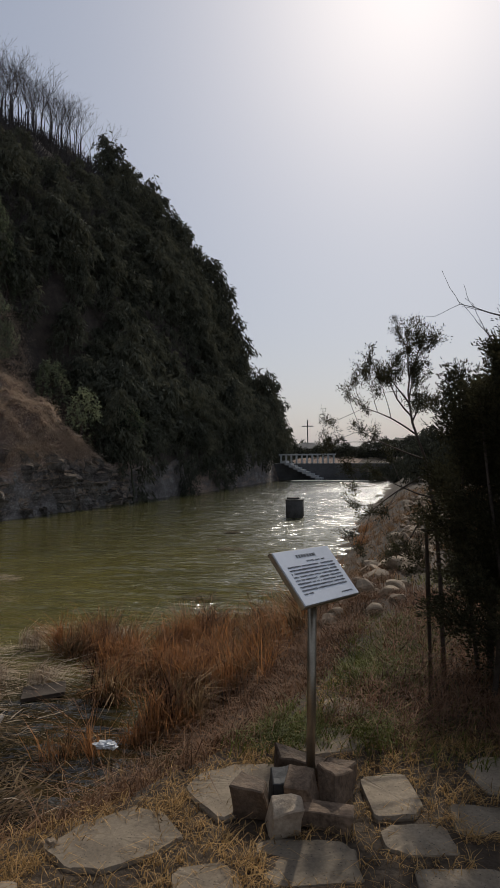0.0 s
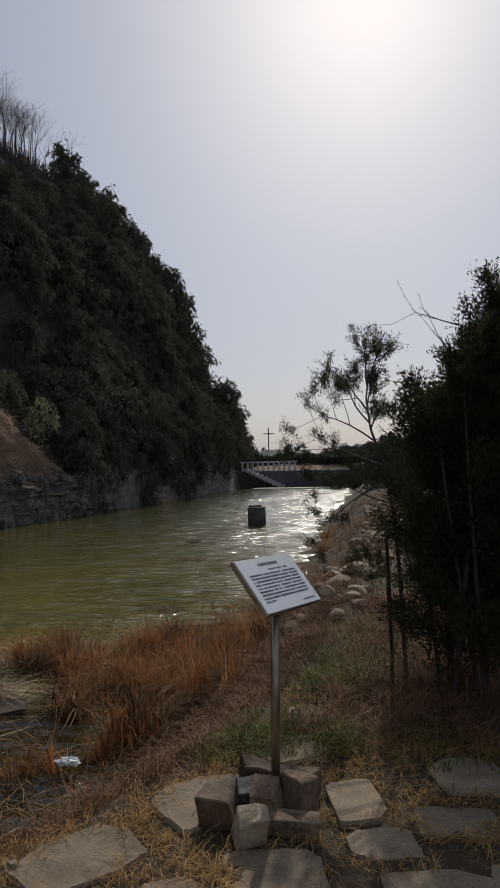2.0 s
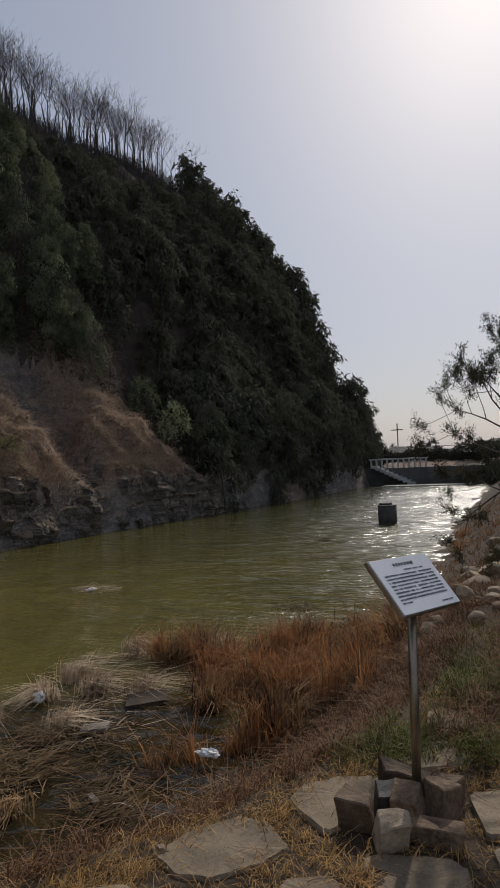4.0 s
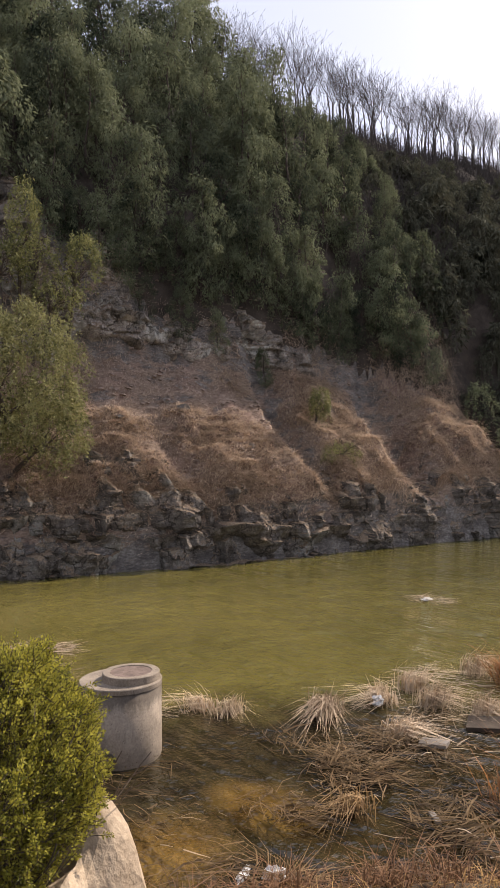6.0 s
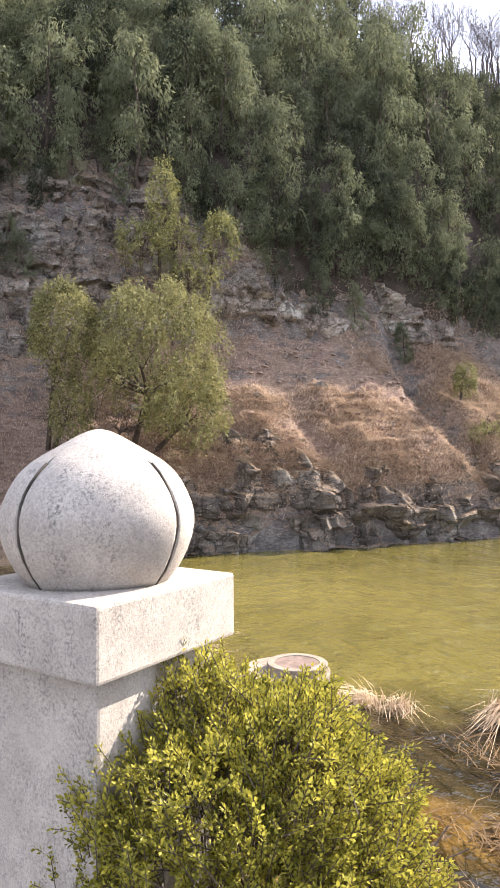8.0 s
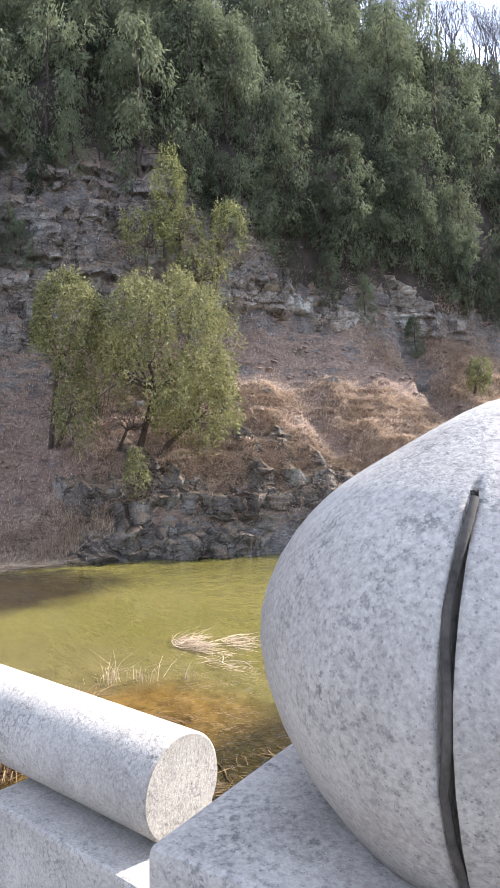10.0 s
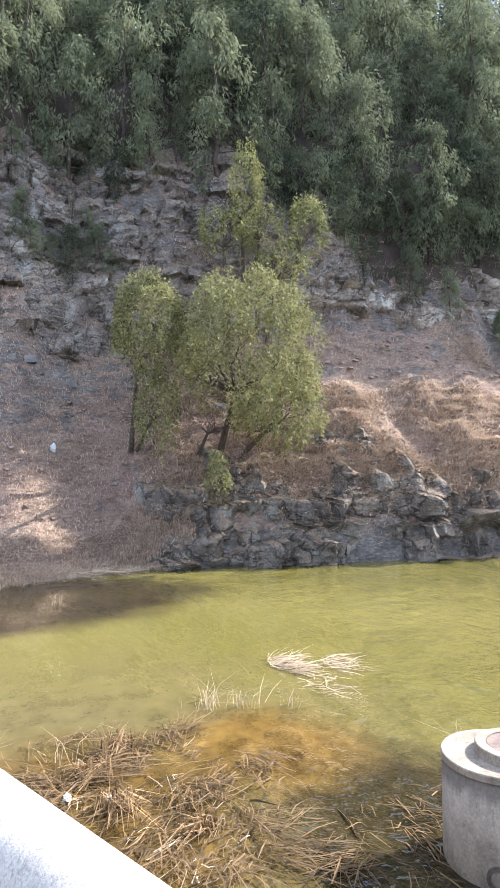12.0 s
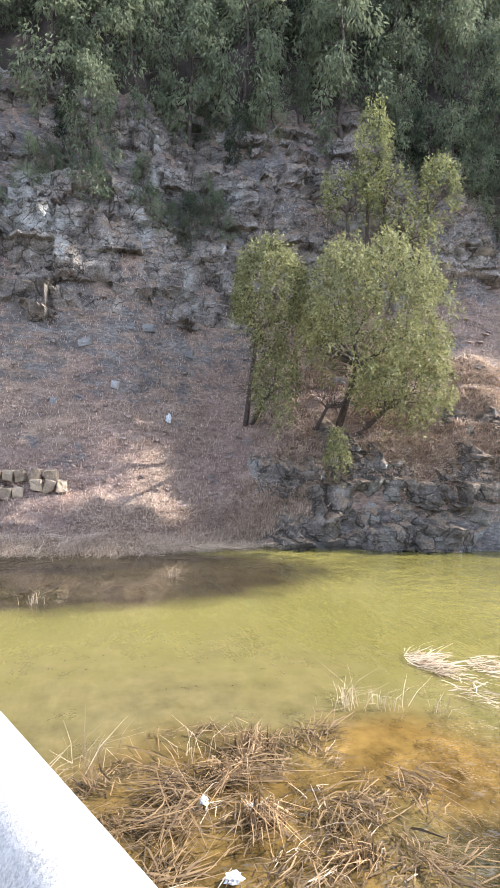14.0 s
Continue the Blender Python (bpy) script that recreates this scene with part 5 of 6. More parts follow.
mats = [litter_straw(230, -10.95, 3.35, 0.44, 0.20, 0.38, 1.3, 0.07, 0.0), litter_straw(60, -10.1, 3.45, 0.5, 0.25, 0.35, 1.0, 0.03, 0.0), litter_straw(160, -9.6, 12.6, 0.7, 0.35, 0.3, 0.9, 0.05, 0.0),
        litter_straw(90, -10.7, 4.1, 0.4, 0.25, 0.35, 1.2, 0.05, 0.1)]
stuff("drift_straw", *joined(mats), BLEACHED, "raft of bleached straw floating on the river", "straw")


# drifting weed and a stray red clump at the far edge of the near bank
for x, y, rx, ry in ((-5.8, 18.1, 0.5, 0.28), (-4.2, 11.9, 0.45, 0.25), (-7.0, 22.0, 0.3, 0.2)):
    v, f = litter_straw(140, x, y, rx, ry, 0.22, 1.0, 0.07, 0.0)
    v = v - np.array([x, y, WATER])
    ob = tagged(obj("weed_clump", np_mesh("weed_clump", v, f), SODDEN), "dark clump of weed drifting on the river", "weed clump", "drifting weed clumps")
    ob.location = (x, y, WATER)
pieces = []
for x, y in ((-1.8, 8.6), (-1.95, 8.35), (-2.2, 7.7), (-2.35, 7.5), (-2.2, 15.2), (-2.3, 15.7), (-2.1, 14.8), (-1.9, 12.2), (-2.0, 19.0), (-2.3, 22.0), (-1.8, 11.2)):
    r = np.tile([x, y, max(land_at(x, y), WATER)], (110, 1)) + np.concatenate([rng.normal(0, 0.16, (110, 2)), np.zeros((110, 1))], 1)
    pieces.append(blades(rng, r, 0.45, 0.006, 0.5, 0.5))
stuff("shore_reeds", *joined(pieces), RED_REED, "scattered red-brown reeds along the bank foot", "reeds")


# ---- far bank: bedded rock ----
def slab_mesh(rng, name="rock_slab"):
    """A thin-bedded broken slab, about a metre long, of unit size."""
    bm = bmesh.new()
    bmesh.ops.create_cube(bm, size=1)
    bmesh.ops.subdivide_edges(bm, edges=bm.edges, cuts=1, use_grid_fill=True)
    for v in bm.verts:
        v.co.x += rng.uniform(-0.14, 0.14)
        v.co.y += rng.uniform(-0.13, 0.13)
        v.co.z += rng.uniform(-0.10, 0.10)
    return to_mesh(bm, name)


def x_on_hill(y, z):
    """Where the hillside stands at a height."""
    s = np.linspace(0, 16, 160)
    h = land(far_shore(y) - s, np.full_like(s, y))
    k = int(np.argmax(h > z))
    return float(far_shore(y) - s[k])


rng = np.random.default_rng(31)
slab_meshes = [slab_mesh(rng) for _ in range(9)]
for m in slab_meshes:
    m.materials.append(LEDGE)

def lay_slab(x, y, z, size, yaw, dip):
    ob = new("rock_slab", slab_meshes[int(rng.integers(len(slab_meshes)))])
    ob.parent = ground
    ob.matrix_world = pose(x, y, z, dip, rng.uniform(-6, 6), yaw) @ Matrix.Diagonal((*size, 1))


def rock_face(name, y0, y1, zlo, zhi, step, proud, seed, dip, label, beds=(0.1, 0.45), soft=12, lumps=1.0, mat=None, wide=1.0, facet=1.0):
    """A bedded rock face: layers of uneven thickness broken by joints, blending into the slope at its rim."""
    rng = np.random.default_rng(seed)
    ys = np.arange(y0, y1, step)
    rows = int((zhi - zlo) / step)
    U = np.linspace(0, 1, rows)
    lo = zlo + (fractal(ys * 0.6, ys * 0 + 2.0, seed + 9, 3) - 0.5) * (2.6 if soft < 10 else 0.0)
    hi = zhi + (fractal(ys * 0.7, ys * 0 + 7.0, seed, 4, 0.65) - 0.55) * min((zhi - zlo) * 1.3, 2.6)
    Z = lo[None, :] + U[:, None] * (hi - lo)[None, :]
    Y = np.tile(ys, (rows, 1))
    base = np.empty_like(Z)
    s = np.linspace(0, 16, 240)
    for j, y in enumerate(ys):
        h = np.maximum.accumulate(land(far_shore(y) - s, np.full_like(s, y)))
        base[:, j] = far_shore(y) - np.interp(Z[:, j], h, s)
    # smooth the slope behind, so that the layers read
    for _ in range(40):
        base[:, 1:-1] = (base[:, :-2] + base[:, 1:-1] * 2 + base[:, 2:]) / 4
        base[1:-1] = (base[:-2] + base[1:-1] * 2 + base[2:]) / 4
    W = Z + dip * Y + 0.9 * (fractal(Y * 0.45, Z * 0.45, seed + 5, 4) - 0.5)
    edges = np.cumsum(rng.uniform(*beds, 200)) + W.min() - 0.5
    L = np.searchsorted(edges, W)
    across = Y / ((0.45 + 1.1 * hashed(L, L * 0, seed)) * wide) + 7.0 * hashed(L, L * 0 + 3, seed) + 0.35 * (fractal(Y * 2, Z * 2, seed + 7, 2) - 0.5)
    joint = np.floor(across).astype(np.int64)
    part_y, part_z = across - joint - 0.5, (W - edges[L - 1]) / (edges[L] - edges[L - 1]) - 0.5
    out = proud * (hashed(L, joint, seed + 1) - 0.35) + 0.35 * proud * (hashed(L, L * 0 + 9, seed) - 0.5)
    # every block has a broken face of its own slant
    out = out + proud * facet * ((hashed(L, joint, seed + 11) - 0.5) * 1.8 * part_y + (hashed(L, joint, seed + 12) - 0.25) * 1.3 * part_z)
    big = np.floor(Y / 1.9 + 0.5 * fractal(Y, Z, seed + 8, 2)).astype(np.int64)
    out = out + proud * 0.9 * (hashed(big, np.floor(Z / 1.3).astype(np.int64), seed + 2) - 0.5)
    out = out * (0.3 + 1.0 * fractal(Y * 0.8, Z * 0.8, seed + 6, 2)) + lumps * (fractal(Y * 1.1, Z * 1.1, seed + 3, 4) - 0.5) + 0.2 * (fractal(Y * 5, Z * 5, seed + 4, 3) - 0.5)
    rim = smooth01(U[:, None] * soft) * smooth01((1 - U[:, None]) * 5) * smooth01((Y - y0) / 0.8) * smooth01((y1 - Y) / 0.8)
    X = base + out * (0.25 + 0.75 * rim) - 0.45 * (1 - rim) + 0.12
    i = np.arange(X.size).reshape(X.shape)
    me = np_mesh(name, np.stack([X, Y, Z], -1).reshape(-1, 3), np.stack([i[:-1, :-1], i[:-1, 1:], i[1:, 1:], i[1:, :-1]], -1).reshape(-1, 4))
    return tagged(obj(name, me, mat or ROCK_FACE), label, "rock face", kind="structure")


rock_face("rock_face_1", 3.4, 35, WATER - 0.25, 1.7, 0.055, 0.55, 401, -0.04, "dark layered rock cliff along the waterline", (0.12, 0.8), 12, 1.0, WET_ROCK, 0.9, 1.4)
rock_face("rock_face_2", 9.4, 22.8, 6.7, 9.2, 0.07, 0.42, 402, 0.07, "pale grey rock ledge below the woods", (0.2, 0.8), 4, 1.0, PALE_ROCK)
rock_face("rock_face_3", -9, 10.4, 4.4, 15.5, 0.08, 0.62, 403, 0.1, "grey crumbling rock bluff with dry weeds", (0.25, 1.1), 4, 0.9, ROCK_FACE, 1.2, 1.5)
rock_face("rock_face_4", 10.8, 13.4, 7.6, 13.6, 0.08, 0.4, 404, 0.3, "pale rock scar in the wooded slope", (0.3, 1.2), 12, 1.0, PALE_ROCK)
rock_face("rock_face_5", 8.8, 12.6, 1.1, 2.7, 0.06, 0.34, 405, 0.02, "dark broken rock ledge in the grassy slope", (0.1, 0.4), 6, 0.7, WET_ROCK)
# loose blocks on the slope
for k in range(14):
    y, z = rng.uniform(-4, 20), rng.uniform(2.5, 5.5)
    lay_slab(x_on_hill(y, z), y, z, (rng.uniform(0.2, 0.4), rng.uniform(0.2, 0.4), rng.uniform(0.12, 0.25)), rng.uniform(-40, 40), rng.uniform(-20, 20))

# dry grass over the slope
def mat_zone(y, s, seed):
    """How well the grass grows at a place of the slope: mats on the noses and along the cliff's brow."""
    g = 0.9 * (fractal(y * 0.5 + 0.25 * s, s * 0.7, seed, 3) - 0.5)
    for gy, gs, wy, ws, k in ((28.8, 4.4, 2.8, 2.6, 0.55), (21.4, 4.4, 2.0, 2.6, 0.5), (16.0, 3.4, 2.0, 1.0, 0.3), (15.0, 2.3, 1.5, 0.9, 0.4), (9.6, 1.9, 2.4, 0.6, 0.4), (11.8, 3.9, 1.0, 0.7, 0.3), (13.4, 5.4, 2.4, 1.0, -0.45),
                              (17.0, 5.6, 1.2, 1.0, -0.2), (18.9, 3.4, 0.6, 1.6, -0.6), (25.5, 4.0, 1.0, 3.0, -0.6), (34.5, 4.0, 1.2, 3.0, -0.5), (0.0, 1.0, 6.0, 0.9, 0.2), (1.0, 4.2, 5.0, 1.0, 0.1)):
        g = g + k * np.exp(-((y - gy - 0.2 * (s - gs)) / wy) ** 2 - ((s - gs) / ws) ** 2)
    return g


def slope_grass(n, y0, y1, s0, s1, height, width, thresh, seed):
    y, s = rng.uniform(y0, y1, n), rng.uniform(s0, s1, n)
    x = far_shore(y) - s
    k = mat_zone(y, s, seed) > thresh + rng.uniform(-0.06, 0.06, n)
    x, y = x[k], y[k]
    p = np.stack([x, y, land(x, y) - 0.02], 1)
    return blades(rng, p, height, width, 0.7, 0.9, np.tile(np.array([0.75, 0.0, 0.0]), (len(x), 1)))


def grass_heads(n, y0, y1, s0, s1, thresh, seed):
    """Hummocks of grass that spill down the slope."""
    out = []
    for _ in range(n):
        y, s = rng.uniform(y0, y1), rng.uniform(s0, s1)
        x = float(far_shore(y)) - s
        if float(mat_zone(np.array([y]), np.array([s]), seed)[0]) < thresh + rng.uniform(-0.05, 0.05):
            continue
        m = int(rng.integers(13, 27))
        q = np.stack([x + rng.normal(0, 0.12, m), y + rng.normal(0, 0.36, m)], 1)
        p = np.concatenate([q, (land(q[:, 0], q[:, 1]) + 0.0)[:, None]], 1)
        v, f = blades(rng, p, rng.uniform(0.18, 0.34), 0.012, 0.9, 1.1, np.tile(np.array([0.55, rng.normal(0, 0.9), 0.0]), (m, 1)))
        v = v.reshape(m, 6, 3)
        v[:, :, 2] = p[:, None, 2] + (v[:, :, 2] - p[:, None, 2]) * 0.60      # lying mats
        out.append((v.reshape(-1, 3), f))
    return out


pieces = (grass_heads(6500, 4.5, 34, 0.7, 7.0, 0.0, 111) + grass_heads(500, -9, 5, 0.3, 2.0, 0.02, 113) + grass_heads(1500, 5, 34, 0.35, 1.6, -0.08, 116)
          + [slope_grass(9000, 4, 34, 1.0, 7.0, 0.10, 0.007, -0.05, 112), slope_grass(6000, -9, 4.8, 0.05, 1.1, 0.34, 0.009, -0.15, 114)])
stuff("hill_grass", *joined(pieces), HILL_GRASS, "pinkish tan dry grass hanging over the rocky slope", "grass")
pieces = [slope_grass(4200, -9, 4.6, 0.0, 0.8, 0.26, 0.008, -0.3, 115)]
pieces += [litter_straw(4200, -20.0, -2.0, 0.42, 6.4, 0.50, 1.57, 0.14, 0.25)]
stuff("beach_straw", *joined(pieces), BLEACHED, "pale washed-up straw along the far beach", "straw")
# grey-pink weathered weeds matted over the slope below the bluff
pieces = [slope_grass(34000, -9, 7.0, 0.5, 6.6, 0.15, 0.0075, -0.3, 117), slope_grass(12000, 6, 15, 1.2, 7.0, 0.15, 0.006, -0.5, 118)]
stuff("slope_weeds", *joined(pieces), WEEDS, "grey-pink matted dead weeds on the far slope", "weeds")
# low twiggy scrub
pieces = [slope_grass(2600, -9, 34, 1.0, 8.5, 0.18, 0.005, -0.2, 121)]
stuff("hill_scrub", *joined(pieces), DULL, "brown twiggy scrub on the slope", "scrub")


def clods(n, y0, y1, s0, s1, lo, hi):
    """Crumbled stones and clods on the slope."""
    base = np.array([(1, 0, -0.3), (-0.5, 0.87, -0.3), (-0.5, -0.87, -0.3), (0.4, 0.5, 0.45), (-0.6, 0.1, 0.5), (0.3, -0.6, 0.4)])
    tris = np.array([(0, 3, 5), (3, 4, 5), (0, 1, 3), (1, 4, 3), (1, 2, 4), (2, 5, 4), (2, 0, 5), (0, 2, 1)])
    y, s = rng.uniform(y0, y1, n), rng.uniform(s0, s1, n)
    x = far_shore(y) - s
    z = land(x, y)
    size = lo + (hi - lo) * rng.uniform(0, 1, n) ** 3
    v = base[None] * rng.uniform(0.6, 1.4, (n, 6, 3)) * size[:, None, None] * np.array([1, 1.2, 0.8])
    v = v + np.stack([x, y, z], 1)[:, None]
    return v.reshape(-1, 3), (tris[None] + 6 * np.arange(n)[:, None, None]).reshape(-1, 3)


stuff("slope_stones", *joined([clods(4200, 4, 34, 0.8, 7.5, 0.03, 0.16), clods(1800, -9, 6, 0.6, 7.5, 0.02, 0.14)]), LEDGE_STONES, "crumbled stones and clods on the dry slope", "stones")


# ---- far bank: trees ----
def weeping_tree(name, base, crowns, strands, leaf, mat, label, seed, hang=(0.5, 1.1)):
    """A stem with spreading limbs and hanging leafy strands over rounded crowns (centre, radii), in the world."""
    rng = np.random.default_rng(seed)
    tree = empty(name, base, label, "tree")
    o = np.array(base)
    seg = []
    for c, r in crowns:
        c, r = np.array(c) - o, np.array(r)
        foot = np.array([0.15 * c[0], c[1] * 0.75, -0.3])
        fork = np.array([c[0] * 0.6, c[1] * 0.95, max(c[2] - r[2] * 0.55, 0.4)])
        stem = 0.045 + 0.035 * r.mean()
        seg.append((foot, fork, stem, stem * 0.75))
        for _ in range(7):
            u = rng.normal(0, 1, 3)
            u[2] = abs(u[2]) * 0.8 - 0.1
            u /= np.linalg.norm(u)
            limbs(rng, fork, u + np.array([0, 0, 0.35]), r.mean() * rng.uniform(0.55, 0.8), stem * 0.55, 2, seg, 2, 0.1, 0.5)
    obj("trunk", np_mesh("trunk", *tubes([(a, b, max(p, 0.008), max(q, 0.006)) for a, b, p, q in seg], 5), True), BARK, tree)
    pts, dirs = [], []
    for (c, r), n in zip(crowns, strands):
        c, r = np.array(c) - o, np.array(r)
        for _ in range(n):
            u = rng.normal(0, 1, 3)
            u /= np.linalg.norm(u)
            if u[2] < -0.55 and rng.random() < 0.7:
                continue
            if noise.noise(Vector(u) * 3.2 + Vector((seed * 3, 1, 0))) < -0.12 and rng.random() < 0.85:
                continue
            lump = 0.90 + 0.15 * noise.noise(Vector(u) * 2.0 + Vector((seed, 0, 0)))
            p = c + u * r * lump * rng.uniform(0.55, 1.05) ** 0.6
            m = int(rng.integers(9, 16))
            t = np.linspace(0, 1, m)[:, None]
            way = np.array([u[0] * 0.25, u[1] * 0.25, -1]) * rng.uniform(*hang)
            pts.append(p + way * t + rng.normal(0, 0.035, (m, 3)))
            dirs.append(np.tile(np.array([u[0] * 0.5, u[1] * 0.5, -0.5]), (m, 1)))
    v, f = cards(rng, np.concatenate(pts), np.concatenate(dirs), leaf, leaf * 0.42, 0.75)
    obj("crown", np_mesh("crown", v, f), mat, tree)
    return tree


weeping_tree("willow_tree", (x_on_hill(5.4, 2.2), 5.4, 2.1),
             [((-19.9, 6.35, 5.05), (2.1, 2.35, 2.4)), ((-20.0, 7.3, 3.3), (1.5, 1.5, 1.4)), ((-19.9, 5.4, 1.5), (0.32, 0.32, 0.8))], (2900, 800, 110), 0.108, WILLOW,
             "rounded yellow-green willow tree leaning from the rock", 3, (0.2, 0.55))
weeping_tree("willow_tree", (x_on_hill(3.8, 2.4), 3.8, 2.3), [((-20.6, 3.6, 5.7), (1.15, 1.05, 1.75)), ((-20.6, 3.85, 3.3), (0.75, 0.65, 1.4))], (1050, 360), 0.108, WILLOW,
             "smaller yellow-green willow beside a larger one on the rocks", 4, (0.2, 0.6))
weeping_tree("light_conifer", (-24.9, 9.0, land_at(-24.9, 9.0)),
             [((-23.6, 7.75, 11.3), (0.6, 0.6, 1.9)), ((-23.6, 7.0, 9.7), (0.9, 1.1, 0.95)), ((-23.6, 8.4, 10.0), (0.8, 0.9, 0.9)), ((-23.4, 10.0, 10.1), (0.8, 0.75, 1.4)), ((-23.2, 8.9, 8.6), (0.8, 1.1, 0.9))], (240, 220, 160, 230, 170), 0.12, TREE2,
             "light green ragged conifer on the rock face", 6, (0.2, 0.6))
weeping_tree("sapling", (-21.9, 20.3, land_at(-21.9, 20.3)), [((-21.5, 20.5, 5.1), (0.45, 0.5, 0.95))], (330,), 0.085, TREE2, "small green conifer sapling on the grassy slope", 7, (0.2, 0.5))
weeping_tree("sapling", (-20.4, 19.2, land_at(-20.4, 19.2)), [((-20.0, 20.3, 2.7), (0.7, 1.1, 0.6))], (260,), 0.08, TREE2, "thin leaning shrub with sparse green leaves on the ledge", 8, (0.15, 0.4))
for k, (y, z) in enumerate(((32.6, 2.4), (34.5, 1.6), (33.6, 4.0), (35.8, 1.5))):
    x = x_on_hill(y, z) + 0.3
    weeping_tree("shrub_tree", (x, y, land_at(x, y)), [((x + 0.4, y, z + 1.6), (0.9, 1.1, 1.7))], (150,), 0.18, CYPRESS, "dark green bushy tree low on the hillside", 20 + k, (0.2, 0.6))


# ---- near bank: arborvitae row, sapling, fence ----
def arborvitae(at, height, width, sprays, seed, lift=0.45):
    rng = np.random.default_rng(seed)
    tree = empty("arborvitae", at, "dark bushy arborvitae beside the path", "tree", "arborvitae row")
    for k in range(3):
        a, seg = rng.uniform(0, 6.28), []
        limbs(rng, (0.06 * math.cos(a), 0.06 * math.sin(a), -0.1), (0.10 * math.cos(a), 0.10 * math.sin(a), 1), height * 0.8, 0.017, 0, seg, 2, 0.3, 0.12, 0.5)
        obj("stem", np_mesh("stem", *tubes([(a, b, max(p, 0.004), max(q, 0.003)) for a, b, p, q in seg], 6), True), BARK, tree)
    pts, dirs = [], []
    plumes = 34
    for k in range(plumes):
        f = (k + rng.uniform(0, 1)) / plumes
        a = rng.uniform(0, 2 * math.pi)
        foot = np.array([0.03 * math.cos(a), 0.03 * math.sin(a), lift + (height - lift) * f * 0.78])
        ln = (0.35 + 0.75 * (1 - f)) * rng.uniform(0.75, 1.15)
        way = np.array([math.cos(a) * (0.95 - 0.55 * f), math.sin(a) * (0.95 - 0.55 * f), 0.5 + 0.7 * f])
        way /= np.linalg.norm(way)
        ln = min(ln, width * 1.5 / max(0.35, math.hypot(way[0], way[1])))
        for _ in range(sprays // plumes):
            t = rng.uniform(0.1, 1.0) ** 0.8
            c = foot + way * ln * t + rng.normal(0, 0.075, 3) * (1.25 - t)
            g = way * 0.8 + rng.normal(0, 0.45, 3)
            g /= np.linalg.norm(g)
            m = 9
            q = rng.uniform(0, 1, (m, 1))
            fan = np.cross(g, rng.normal(0, 1, 3))
            fan /= np.linalg.norm(fan)
            pts.append(c + g * q * rng.uniform(0.08, 0.16) + fan * rng.normal(0, 0.022, (m, 1)))
            dirs.append(np.tile(g, (m, 1)))
    v, f = cards(rng, np.concatenate(pts), np.concatenate(dirs), 0.030, 0.0095, 0.4)
    obj("crown", np_mesh("crown", v, f), ARBOR, tree)
    return tree


arborvitae((0.98, 4.80, 0), 2.25, 0.27, 4200, 1, 0.55)
arborvitae((1.22, 4.35, 0), 2.62, 0.38, 7600, 2, 0.12)
arborvitae((1.50, 4.60, 0), 3.2, 0.54, 7800, 3, 0.1)
arborvitae((1.90, 4.05, 0), 3.3, 0.55, 5600, 4, 0.1)
arborvitae((1.75, 5.50, 0), 2.6, 0.55, 4200, 5, 0.1)
arborvitae((1.14, 5.30, 0), 2.3, 0.50, 4400, 6, 0.1)


def bare_twig(tree_at, start, way, seed):
    """A leafless twig that reaches out of the crown."""
    rng = np.random.default_rng(seed)
    seg = []
    limbs(rng, start, way, 0.42, 0.006, 1, seg, 2, 0.05, 0.9, 0.6)
    return np_mesh("twig", *tubes([(a, b, max(p, 0.002), max(q, 0.0015)) for a, b, p, q in seg], 4))


reach = arborvitae((1.36, 4.80, 0), 2.9, 0.40, 3600, 9, 0.5)
obj("twig", bare_twig(None, (-0.15, 0, 2.55), (-0.9, 0, 0.35), 2), BARK, reach)
obj("twig", bare_twig(None, (-0.15, 0, 2.35), (-0.9, 0.1, 0.2), 3), BARK, reach)


